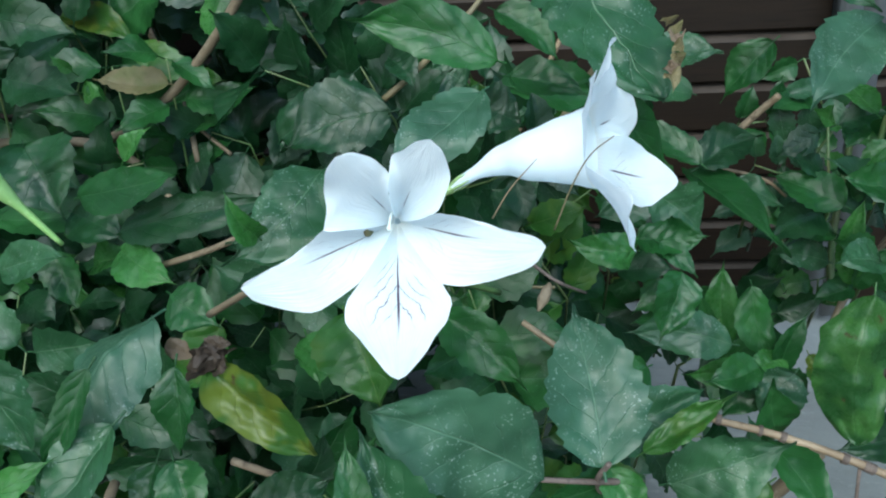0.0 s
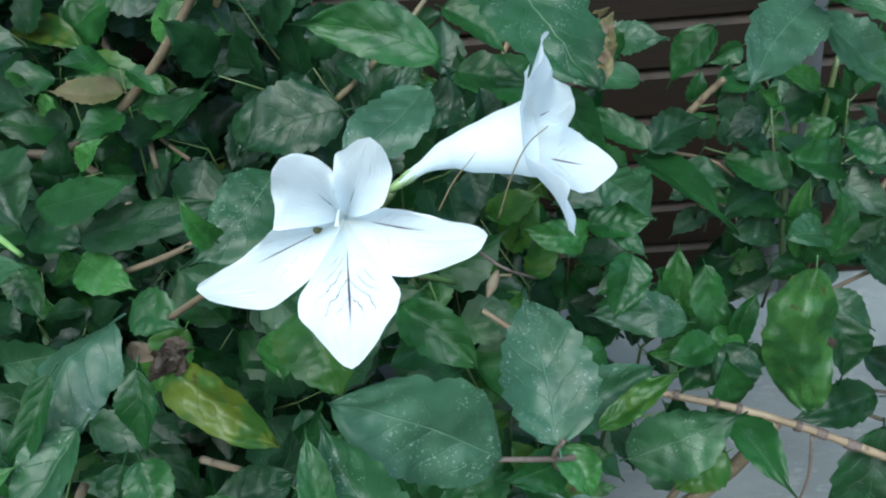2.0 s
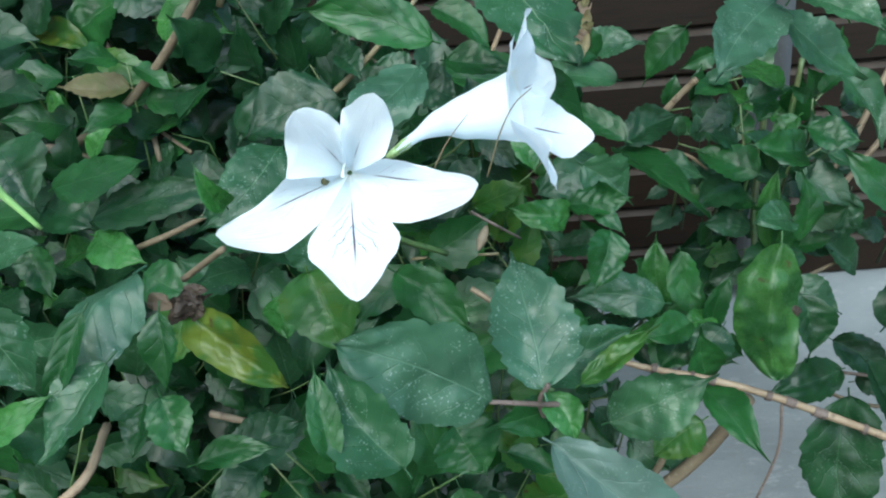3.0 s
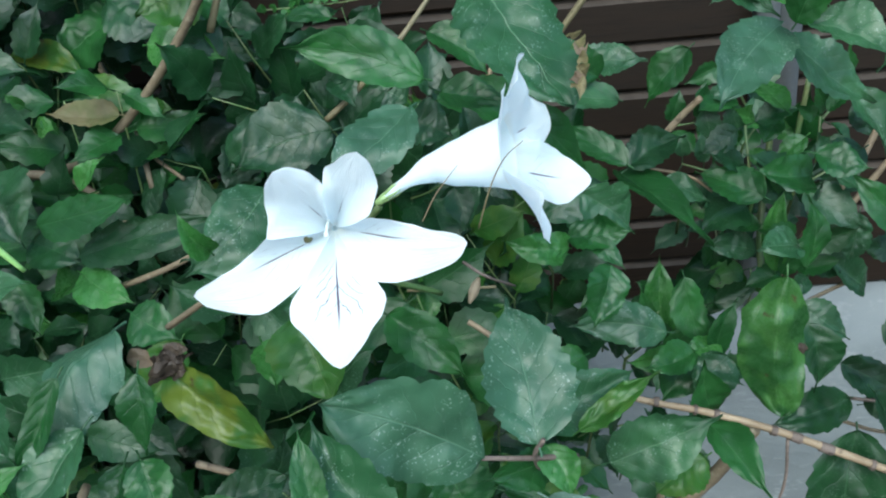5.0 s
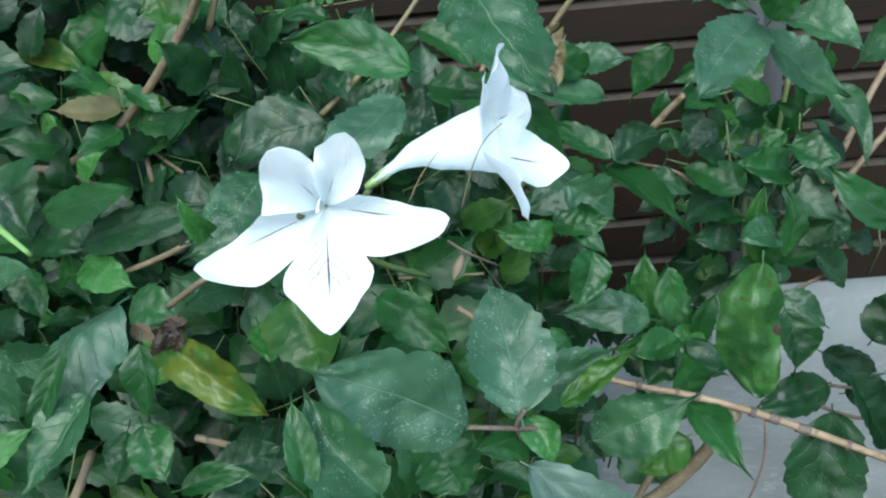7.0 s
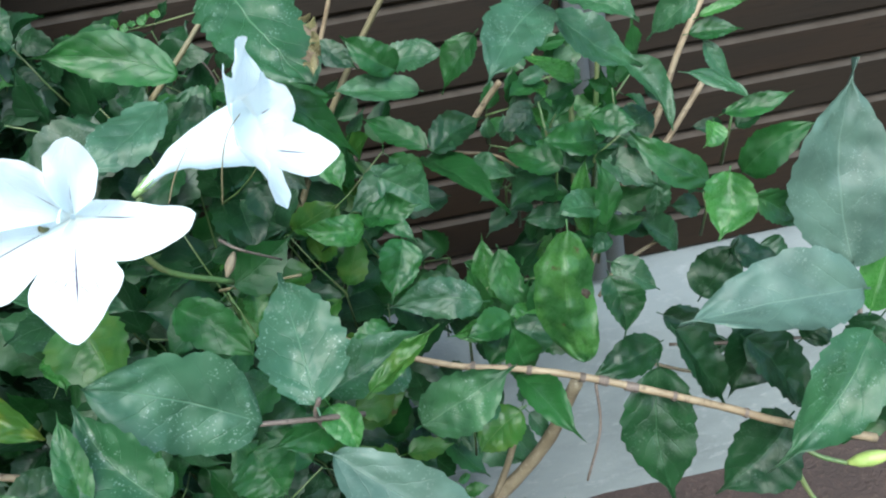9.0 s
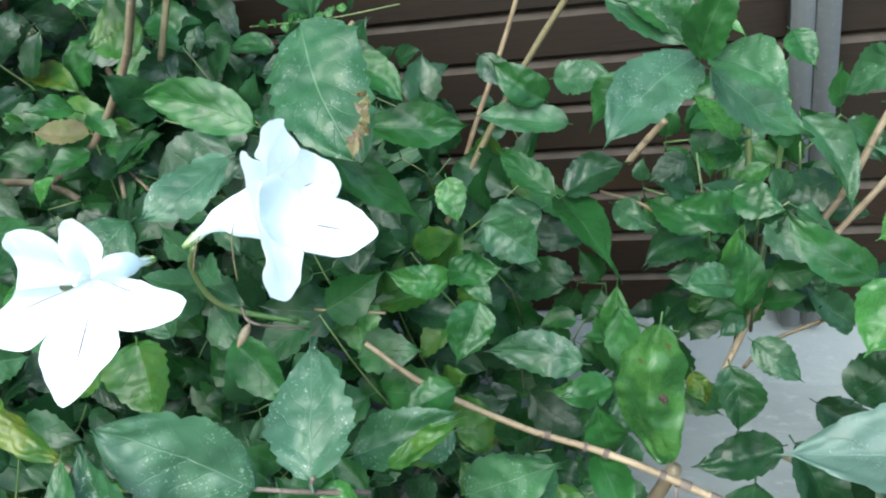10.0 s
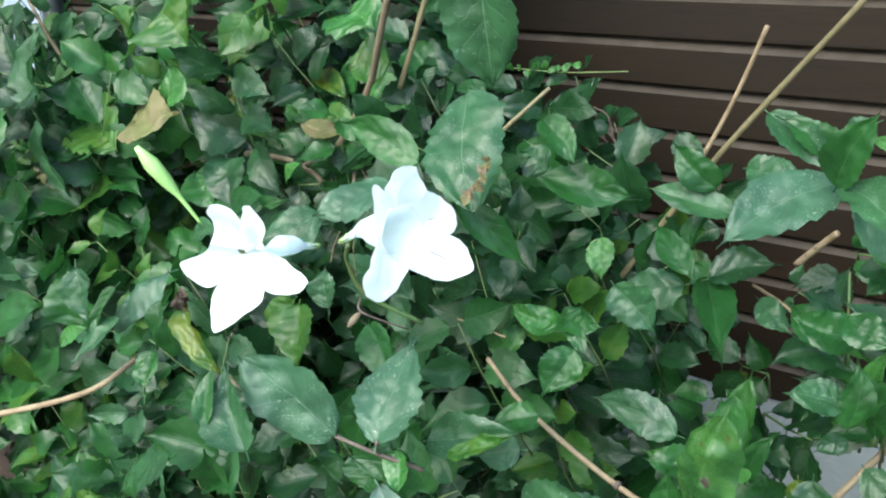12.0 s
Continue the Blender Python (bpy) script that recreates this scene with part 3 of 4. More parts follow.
flower([(-0.0275, 0.2035, 0.3886), (-0.0217, 0.2030, 0.3923), (-0.0152, 0.2020, 0.3955), (-0.0089, 0.2005, 0.3968), (-0.0017, 0.1995, 0.3982), (0.0036, 0.1985, 0.3990)], [0.0010, 0.0015, 0.0035, 0.0056, 0.0074, 0.0088], [
    (0.0039, 0.1940, 0.4132), (0.0092, 0.2050, 0.4128), (0.0118, 0.2068, 0.3990), (0.0098, 0.1935, 0.3892), (0.0014, 0.1885, 0.3986)], [
    ((0.0034, 0.1858, 0.4185), 0.0058, 0.15, 0.0, 0.04, PETAL, 0.45, 0.60, 0.0),
    ((0.0071, 0.1957, 0.4226), 0.0146, 0.28, 0.06, 0.04, PETAL, 1.0, 0.64, 0.0),
    ((0.0150, 0.2128, 0.4030), 0.0135, 0.40, 0.0, 0.05, TOP_PETAL, 0.80, 0.66, 0.0),
    ((0.0244, 0.2088, 0.3869), 0.0152, 0.45, 0.03, 0.02, SIDE_PETAL, 0.15, 0.55, 0.0),
    ((0.0091, 0.1730, 0.3875), 0.0138, 0.38, 0.14, 0.04, PETAL, 1.0, 0.66, 0.0),
], "white trumpet flower with a slender tube and veined lower lip")


def bud(base, mid, tip, radii, material, label):
    bm = bmesh.new()
    line = spline([base, mid, tip], 8)
    add_tube(bm, line, lambda s: float(np.interp(s, [k / (len(radii) - 1) for k in range(len(radii))], radii)), 12)
    return grown("bud", smooth(bm), material, label)


bud((-0.1385, 0.2262, 0.3665), (-0.1455, 0.2190, 0.3840), (-0.1541, 0.2094, 0.4046), [0.0007, 0.0009, 0.0012, 0.0031, 0.0038, 0.0012], BUD, "closed pale green flower bud on a slender tube")

bud((0.2053, 0.2600, 0.1971), (0.2130, 0.2570, 0.1996), (0.2219, 0.2550, 0.2014), [0.0010, 0.0028, 0.0034, 0.0028, 0.0010], YELLOW_BUD, "small round yellow-green flower bud")
bud((0.2048, 0.2600, 0.1609), (0.2140, 0.2570, 0.1690), (0.2235, 0.2550, 0.1749), [0.0010, 0.0024, 0.0030, 0.0026, 0.0010], YELLOW_BUD, "small round yellow-green flower bud")
bud((-0.0057, 0.1860, 0.3729), (-0.0068, 0.1842, 0.3710), (-0.0083, 0.1820, 0.3683), [0.0004, 0.0011, 0.0013, 0.0003], BARK, "small dry brown seed pod")
leaf((0.1085, 0.3380, 0.2590), (0.1135, 0.3300, 0.2470), 0.0095, YELLOW, label="crumpled dry yellow leaf", wave=0.25, fold=0.6, crinkle=0.15, stalk=0.002)
leaf((0.0425, 0.4800, 0.2250), (0.0455, 0.4760, 0.2170), 0.0070, YELLOW, label="small dry yellow leaf", wave=0.25, fold=0.6, crinkle=0.15, stalk=0.002)
stem([(0.1820, 0.2720, 0.2130), (0.1930, 0.2660, 0.2010), (0.2050, 0.2600, 0.1970)], 0.0011, 0.0010, GREEN_STEM)
stem([(0.1820, 0.2730, 0.2110), (0.1920, 0.2680, 0.1800), (0.2046, 0.2600, 0.1608)], 0.0012, 0.0010, GREEN_STEM)

# canes and twigs
stem([(0.2199, 0.4000, 0.3973), (0.1937, 0.3950, 0.3571), (0.1748, 0.3900, 0.3186), (0.1478, 0.3850, 0.2815), (0.1355, 0.3800, 0.2596), (0.1209, 0.3600, 0.2389)], 0.0016, 0.0016, PALE_BARK)
stem([(0.0391, 0.4620, 0.4381), (0.0265, 0.4700, 0.4052), (0.0126, 0.4760, 0.3736), (-0.0062, 0.4800, 0.3338), (-0.0200, 0.4800, 0.3000)], 0.0012, 0.0014, PALE_BARK)
stem([(0.1100, 0.3950, 0.4800), (0.0928, 0.4000, 0.4556), (0.0640, 0.4150, 0.4190), (0.0330, 0.4250, 0.3775), (0.0065, 0.4250, 0.3360), (-0.0150, 0.4150, 0.2980)], 0.0013, 0.0018, OLIVE_STEM)
stem([(0.1000, 0.3900, 0.3575), (0.0925, 0.3950, 0.3480), (0.0825, 0.3990, 0.3350)], 0.0015, 0.0016, PALE_BARK)
stem([(0.0995, 0.2575, 0.2644), (0.0990, 0.2560, 0.2445), (0.0915, 0.2550, 0.2218)], 0.0006, 0.0005, DEAD_STEM)
stem([(0.1733, 0.3800, 0.2627), (0.1446, 0.3700, 0.2550), (0.1322, 0.3650, 0.2435)], 0.001, 0.0009, BARK)
stem([(0.1264, 0.3300, 0.2309), (0.1658, 0.3300, 0.2108), (0.1867, 0.3300, 0.2083)], 0.0009, 0.0009, BARK)
stem([(0.1556, 0.3300, 0.2287), (0.1847, 0.3300, 0.2228), (0.2250, 0.3100, 0.2283)], 0.0008, 0.0008, DEAD_STEM)
stem([(0.0996, 0.2920, 0.2440), (0.0845, 0.3050, 0.2057), (0.0606, 0.3150, 0.1738), (0.0347, 0.3300, 0.1385), (0.0050, 0.3400, 0.0853)], 0.0028, 0.0036, BARK)
stem([(0.0744, 0.3000, 0.2263), (0.0668, 0.3100, 0.1965), (0.0581, 0.3150, 0.1728)], 0.0014, 0.0018, BARK)
stem([(-0.0991, 0.1600, 0.3398), (-0.1009, 0.1435, 0.3347), (-0.1248, 0.1400, 0.3221), (-0.1617, 0.1350, 0.3062), (-0.2130, 0.1300, 0.2850)], 0.001, 0.0013, PALE_BARK)
stem([(-0.3300, 0.3500, 0.3350), (-0.2905, 0.3400, 0.3470), (-0.2550, 0.3330, 0.3590), (-0.2234, 0.3300, 0.3644), (-0.2000, 0.3300, 0.3655), (-0.1799, 0.3310, 0.3630), (-0.1650, 0.3330, 0.3535), (-0.1459, 0.3200, 0.3390)], 0.0021, 0.0017, BARK)
stem([(-0.1798, 0.3330, 0.3616), (-0.1514, 0.3300, 0.3770), (-0.1267, 0.3200, 0.3969), (-0.1039, 0.3100, 0.4212), (-0.0904, 0.3000, 0.4378), (-0.0737, 0.2900, 0.4653)], 0.0019, 0.0015, BARK)
stem([(-0.1435, 0.3400, 0.3770), (-0.1388, 0.3300, 0.3550)], 0.0012, 0.0011, BARK)
stem([(-0.1425, 0.3400, 0.3681), (-0.1248, 0.3300, 0.3576)], 0.0008, 0.0008, BARK)
stem([(-0.1865, 0.4100, 0.4012), (-0.1814, 0.4100, 0.3852)], 0.0017, 0.0015, PALE_BARK)
stem([(-0.1256, 0.2500, 0.3473), (-0.1028, 0.2400, 0.3575), (-0.0860, 0.2350, 0.3659)], 0.001, 0.0009, BARK)
stem([(-0.0888, 0.2000, 0.3583), (-0.0729, 0.1900, 0.3705)], 0.0009, 0.0008, BARK)
stem([(-0.0858, 0.1900, 0.3212), (-0.0732, 0.1850, 0.3207)], 0.001, 0.0009, PALE_BARK)
stem([(-0.0087, 0.1720, 0.3313), (0.0032, 0.1780, 0.3257), (0.0164, 0.1880, 0.3176)], 0.0006, 0.0008, DEAD_STEM)
stem([(0.0070, 0.1760, 0.3326), (0.0048, 0.1790, 0.3253), (0.0077, 0.1900, 0.3102)], 0.0006, 0.0008, DEAD_STEM)
stem([(-0.0299, 0.2080, 0.3848), (-0.0358, 0.2130, 0.3751), (-0.0337, 0.2200, 0.3594), (-0.0182, 0.2350, 0.3449)], 0.0009, 0.0009, GREEN_STEM)
stem([(-0.0092, 0.1900, 0.3754), (-0.0039, 0.1850, 0.3736), (0.0032, 0.2000, 0.3630)], 0.0004, 0.0003, DEAD_STEM)
stem([(-0.0175, 0.1860, 0.3883), (-0.0137, 0.1840, 0.3954), (-0.0083, 0.1820, 0.4024)], 0.00017, 9e-05, PALE_BARK)
stem([(-0.0048, 0.1840, 0.3862), (-0.0014, 0.1800, 0.3976), (0.0019, 0.1780, 0.4044), (0.0059, 0.1760, 0.4085)], 0.00019, 9e-05, OLIVE_STEM)
stem([(-0.0811, 0.3300, 0.4666), (-0.0926, 0.3300, 0.4377), (-0.1021, 0.3300, 0.4150)], 0.0013, 0.0014, OLIVE_STEM)
stem([(-0.5384, 0.3800, 0.4463), (-0.4944, 0.3700, 0.4111), (-0.4436, 0.3600, 0.3788)], 0.0014, 0.0016, PALE_BARK)
stem([(-0.1124, 0.5000, 0.3681), (-0.0677, 0.5000, 0.3559), (-0.0606, 0.5000, 0.3235), (-0.0626, 0.5000, 0.2849)], 0.0006, 0.0006, DEAD_STEM)
stem([(-0.0850, 0.5000, 0.3756), (-0.0737, 0.5000, 0.3694), (-0.0677, 0.5000, 0.3559)], 0.0004, 0.0004, DEAD_STEM)
stem([(-0.1187, 0.4500, 0.4070), (-0.0730, 0.4500, 0.4072), (-0.0320, 0.4500, 0.4108)], 0.0004, 0.0003, GREEN_STEM)
stem([(0.0712, 0.3700, 0.3325), (0.0879, 0.3600, 0.3305), (0.0983, 0.3600, 0.3225)], 0.0008, 0.0006, PALE_BARK)
stem([(0.1360, 0.4000, 0.3531), (0.1362, 0.4000, 0.3251), (0.1311, 0.3900, 0.2872), (0.1309, 0.3800, 0.2608)], 0.0014, 0.0018, GREEN_STEM)
stem([(0.1528, 0.4000, 0.3611), (0.1482, 0.4000, 0.3221), (0.1398, 0.3850, 0.2803)], 0.0012, 0.0016, GREEN_STEM)
stem([(0.2393, 0.3000, 0.2669), (0.2337, 0.3000, 0.2474), (0.2321, 0.2950, 0.2225), (0.2191, 0.2900, 0.1900), (0.1915, 0.2850, 0.2004)], 0.0011, 0.0014, DEAD_STEM)
stem([(0.2022, 0.3900, 0.3379), (0.1807, 0.3850, 0.3131), (0.1587, 0.3800, 0.2875)], 0.0015, 0.0014, PALE_BARK)
stem([(-0.0334, 0.2800, 0.3241), (-0.0012, 0.2700, 0.3281)], 0.0005, 0.0005, OLIVE_STEM)
stem([(-0.0158, 0.3300, 0.4228), (-0.0305, 0.3200, 0.4066), (-0.0483, 0.3200, 0.3898), (-0.0610, 0.3200, 0.3797)], 0.0009, 0.0012, OLIVE_STEM)

# leaves, one by one
leaf((-0.0188, 0.3300, 0.3812), (0.0235, 0.3400, 0.3750), 0.0186, GREEN)
leaf((-0.1444, 0.2500, 0.3713), (-0.1066, 0.2350, 0.3831), 0.0120, GREEN)
leaf((-0.1705, 0.2700, 0.3823), (-0.1569, 0.2550, 0.3616), 0.0239, DEEP)
leaf((-0.1594, 0.2700, 0.3587), (-0.1385, 0.2600, 0.3532), 0.0157, DEEP)
leaf((-0.1769, 0.2500, 0.3469), (-0.1478, 0.2400, 0.3568), 0.0116, DUSTY)
leaf((-0.1350, 0.2500, 0.3542), (-0.1137, 0.2350, 0.3506), 0.0123, YOUNG, wave=0.1)
leaf((-0.1121, 0.2300, 0.3483), (-0.0947, 0.2200, 0.3449), 0.0133, GREEN)
leaf((-0.1711, 0.2700, 0.3441), (-0.1611, 0.2600, 0.3274), 0.0125, GREEN)
leaf((-0.1634, 0.2800, 0.3337), (-0.1444, 0.2700, 0.3413), 0.0103, YOUNG)
leaf((-0.0690, 0.2350, 0.3660), (-0.0891, 0.2200, 0.3689), 0.0176, DUSTY)
leaf((-0.0560, 0.2050, 0.3554), (-0.0468, 0.1900, 0.3369), 0.0200, OLIVE)
leaf((-0.0333, 0.2200, 0.3466), (-0.0105, 0.2050, 0.3330), 0.0135, GREEN)
leaf((-0.0697, 0.2150, 0.3430), (-0.0634, 0.2000, 0.3360), 0.0102, YOUNG)
leaf((-0.0761, 0.1700, 0.3217), (-0.0576, 0.1800, 0.3248), 0.0126, DEEP)
leaf((-0.0799, 0.1600, 0.3269), (-0.0596, 0.1600, 0.3300), 0.0067, GREEN)
leaf((-0.0191, 0.2000, 0.3055), (-0.0105, 0.1900, 0.2939), 0.0191, GREEN)
leaf((-0.0142, 0.2700, 0.3986), (0.0082, 0.2600, 0.3958), 0.0113, GREEN)
leaf((-0.0196, 0.3300, 0.4082), (0.0033, 0.3200, 0.3944), 0.0136, GREEN)
leaf((-0.2210, 0.4200, 0.4108), (-0.1725, 0.4100, 0.4115), 0.0204, DEEP)
leaf((-0.1513, 0.3600, 0.4278), (-0.1239, 0.3500, 0.4148), 0.0213, DEEP)
leaf((-0.1177, 0.3600, 0.4312), (-0.0991, 0.3500, 0.4110), 0.0191, GREEN)
leaf((-0.0567, 0.3400, 0.4150), (-0.0782, 0.3400, 0.4172), 0.0095, GREEN)
leaf((-0.2028, 0.3700, 0.4074), (-0.1680, 0.3600, 0.3982), 0.0126, YELLOW)
leaf((-0.1566, 0.3350, 0.4001), (-0.1265, 0.3250, 0.3900), 0.0124, OLIVE)
leaf((-0.1417, 0.3238, 0.3879), (-0.1706, 0.3239, 0.3918), 0.0119, DRY)
leaf((-0.1388, 0.3350, 0.3864), (-0.1221, 0.3300, 0.3871), 0.0089, OLIVE)
leaf((-0.1293, 0.3300, 0.3747), (-0.1109, 0.3300, 0.3847), 0.0110, GREEN)
leaf((-0.2134, 0.3700, 0.3944), (-0.1975, 0.3600, 0.3887), 0.0172, DEEP)
leaf((-0.0947, 0.3000, 0.3720), (-0.0695, 0.3000, 0.3913), 0.0186, DEEP)
leaf((-0.1151, 0.3800, 0.4039), (-0.0957, 0.3700, 0.3954), 0.0102, DEEP)
leaf((-0.1564, 0.4000, 0.3953), (-0.1307, 0.3900, 0.3865), 0.0179, DEEP)
leaf((-0.0566, 0.3200, 0.3940), (-0.0477, 0.3100, 0.3876), 0.0101, DEEP)
leaf((-0.1486, 0.2900, 0.3697), (-0.1379, 0.2900, 0.3819), 0.0072, YOUNG)
leaf((-0.2304, 0.4000, 0.4003), (-0.2432, 0.4000, 0.4125), 0.0222, GREEN)
leaf((-0.0236, 0.2500, 0.3952), (-0.0108, 0.2450, 0.3907), 0.0133, DEEP)
leaf((-0.2106, 0.2000, 0.3044), (-0.2163, 0.2000, 0.3404), 0.0295, GREEN)
leaf((-0.3253, 0.2000, 0.2736), (-0.2513, 0.2000, 0.3130), 0.0289, GREEN)
leaf((-0.0576, 0.1400, 0.3218), (-0.0817, 0.1300, 0.2999), 0.0165, GREEN)
leaf((-0.0331, 0.3600, 0.3742), (-0.0498, 0.3600, 0.3835), 0.0172, DUSTY)
leaf((-0.0723, 0.3600, 0.3804), (-0.0617, 0.3600, 0.3637), 0.0178, DUSTY)
leaf((-0.3826, 0.3200, 0.3426), (-0.3633, 0.3200, 0.3812), 0.0250, YELLOW)
leaf((-0.3490, 0.3300, 0.3631), (-0.2998, 0.3300, 0.3815), 0.0183, DRY)
leaf((-0.4646, 0.3200, 0.3309), (-0.3996, 0.3100, 0.3127), 0.0198, DRY)
leaf((-0.5010, 0.3400, 0.3541), (-0.4510, 0.3400, 0.3857), 0.0373, GREEN)
leaf((-0.3837, 0.3000, 0.3055), (-0.3388, 0.3000, 0.3358), 0.0191, YOUNG)
leaf((-0.3601, 0.3600, 0.3905), (-0.3019, 0.3500, 0.3764), 0.0251, GREEN)
leaf((-0.2838, 0.3600, 0.3822), (-0.2709, 0.3500, 0.3553), 0.0195, YOUNG)
leaf((-0.2546, 0.3800, 0.4112), (-0.1888, 0.3800, 0.4159), 0.0184, DEEP)
leaf((-0.2006, 0.4000, 0.4398), (-0.1829, 0.4000, 0.4272), 0.0199, YOUNG)
leaf((-0.3843, 0.3800, 0.4344), (-0.3629, 0.3800, 0.4115), 0.0268, YELLOW)
leaf((-0.1525, 0.3800, 0.4216), (-0.1854, 0.3700, 0.4008), 0.0290, GREEN)
leaf((-0.1309, 0.3400, 0.4107), (-0.0979, 0.3300, 0.4040), 0.0208, YOUNG)
leaf((-0.5480, 0.3400, 0.3726), (-0.4807, 0.3200, 0.3332), 0.0468, GREEN)
leaf((-0.2380, 0.3000, 0.3574), (-0.2125, 0.2900, 0.3437), 0.0240, GREEN)
leaf((-0.1957, 0.2800, 0.3528), (-0.1330, 0.2700, 0.3682), 0.0136, GREEN)
leaf((-0.1340, 0.2500, 0.3594), (-0.0770, 0.2400, 0.3724), 0.0130, DEEP)
leaf((-0.0550, 0.2200, 0.3480), (-0.0598, 0.2250, 0.3636), 0.0126, DUSTY)
leaf((-0.0828, 0.1700, 0.3611), (-0.0710, 0.1660, 0.3704), 0.0051, BLACKENED, wave=0.3, quilt=0.15, fold=0.6, stalk=0.0)
leaf((-0.0724, 0.1670, 0.3626), (-0.0726, 0.1660, 0.3693), 0.0013, DRY, wave=0.3, fold=0.7, stalk=0.0)
leaf((-0.0892, 0.1750, 0.3640), (-0.0808, 0.1720, 0.3628), 0.0041, BROWN, wave=0.3, stalk=0.0)
leaf((-0.1092, 0.4500, 0.4057), (-0.1096, 0.4480, 0.4108), 0.0046, YOUNG, blunt=1.0, stalk=0.001)
leaf((-0.1043, 0.4500, 0.4061), (-0.1027, 0.4480, 0.4099), 0.0046, YOUNG, blunt=1.0, stalk=0.001)
leaf((-0.0983, 0.4500, 0.4066), (-0.0970, 0.4480, 0.4025), 0.0046, YOUNG, blunt=1.0, stalk=0.001)
leaf((-0.0955, 0.4500, 0.4068), (-0.0916, 0.4480, 0.4117), 0.0046, YOUNG, blunt=1.0, stalk=0.001)
leaf((-0.0904, 0.4500, 0.4075), (-0.0897, 0.4480, 0.4125), 0.0045, YOUNG, blunt=1.0, stalk=0.001)
leaf((-0.0853, 0.4500, 0.4089), (-0.0854, 0.4480, 0.4138), 0.0045, YOUNG, blunt=1.0, stalk=0.001)
leaf((-0.0826, 0.4500, 0.4094), (-0.0784, 0.4480, 0.4068), 0.0045, YOUNG, blunt=1.0, stalk=0.001)
leaf((-0.0770, 0.4500, 0.4109), (-0.0765, 0.4480, 0.4079), 0.0045, YOUNG, blunt=1.0, stalk=0.001)
leaf((-0.0725, 0.4500, 0.4119), (-0.0697, 0.4480, 0.4084), 0.0045, YOUNG, blunt=1.0, stalk=0.001)
leaf((-0.0688, 0.4500, 0.4128), (-0.0694, 0.4480, 0.4094), 0.0045, YOUNG, blunt=1.0, stalk=0.001)
leaf((-0.0658, 0.4500, 0.4133), (-0.0610, 0.4480, 0.4111), 0.0044, YOUNG, blunt=1.0, stalk=0.001)

leaf((0.1095, 0.3209, 0.4009), (0.0797, 0.2835, 0.3831), 0.0225, PALE_DUST, fold=0.2, wave=0.05, facing=(-0.1, -0.9, 0.5))
leaf((0.1149, 0.3283, 0.3943), (0.1529, 0.3282, 0.3676), 0.0190, DUSTY, fold=0.1, curl=0.15)
leaf((0.1261, 0.3520, 0.3590), (0.1121, 0.3850, 0.3704), 0.0109, YOUNG)
leaf((0.1481, 0.3700, 0.3966), (0.1571, 0.3600, 0.3842), 0.0129, GREEN)
leaf((0.1119, 0.3700, 0.4064), (0.1323, 0.3600, 0.3984), 0.0064, YOUNG)
leaf((0.1114, 0.3700, 0.4133), (0.0969, 0.3700, 0.4020), 0.0095, DUSTY)
leaf((0.1843, 0.3500, 0.3879), (0.1617, 0.3600, 0.3731), 0.0161, DUSTY)
leaf((0.1801, 0.3500, 0.3717), (0.2034, 0.3450, 0.3714), 0.0099, GREEN)
leaf((0.1852, 0.3500, 0.3783), (0.2052, 0.3450, 0.3836), 0.0056, YOUNG)
leaf((0.1869, 0.3500, 0.3675), (0.1995, 0.3450, 0.3468), 0.0089, DUSTY)
leaf((0.2000, 0.3350, 0.3432), (0.1715, 0.3400, 0.3582), 0.0099, DUSTY)
leaf((0.1891, 0.3350, 0.3373), (0.2159, 0.3250, 0.3457), 0.0098, GREEN, wave=0.1)
leaf((0.1815, 0.3300, 0.3356), (0.1733, 0.3200, 0.3282), 0.0107, YOUNG, blunt=0.8)
leaf((0.1945, 0.3300, 0.3099), (0.2155, 0.3100, 0.3342), 0.0173, GREEN, curl=0.4, wave=0.1)
leaf((0.1734, 0.3180, 0.3133), (0.1386, 0.3180, 0.3439), 0.0156, GREEN, fold=0.2)
leaf((0.1746, 0.3000, 0.3231), (0.1636, 0.2860, 0.2999), 0.0198, YOUNG, fold=0.3)
leaf((0.1851, 0.3000, 0.3103), (0.2047, 0.2950, 0.2944), 0.0135, GREEN)
leaf((0.1690, 0.3700, 0.3020), (0.1641, 0.3650, 0.2817), 0.0128, DUSTY, blunt=0.8, drip=0.0)
leaf((0.1160, 0.3440, 0.3245), (0.0904, 0.3590, 0.3351), 0.0168, GREEN)
leaf((0.0548, 0.3530, 0.3383), (0.0817, 0.2970, 0.3286), 0.0175, GREEN, drip=0.2)
leaf((0.1675, 0.3700, 0.3337), (0.1381, 0.3600, 0.3242), 0.0174, DEEP)
leaf((0.1519, 0.3600, 0.3646), (0.1716, 0.3450, 0.3316), 0.0142, DUSTY)
leaf((0.1289, 0.3700, 0.3514), (0.1194, 0.3600, 0.3425), 0.0100, GREEN)
leaf((0.1414, 0.3700, 0.3414), (0.1263, 0.3650, 0.3301), 0.0092, YOUNG)
leaf((0.1222, 0.3650, 0.3029), (0.1011, 0.3600, 0.3078), 0.0104, GREEN)
leaf((0.1213, 0.3650, 0.2892), (0.0955, 0.3600, 0.2960), 0.0121, DUSTY)
leaf((0.1291, 0.3600, 0.2807), (0.1291, 0.3600, 0.3218), 0.0109, YOUNG)
leaf((0.1319, 0.3600, 0.2788), (0.1432, 0.3550, 0.3013), 0.0094, GREEN)
leaf((0.1276, 0.3650, 0.3160), (0.1244, 0.3650, 0.3388), 0.0087, GREEN)
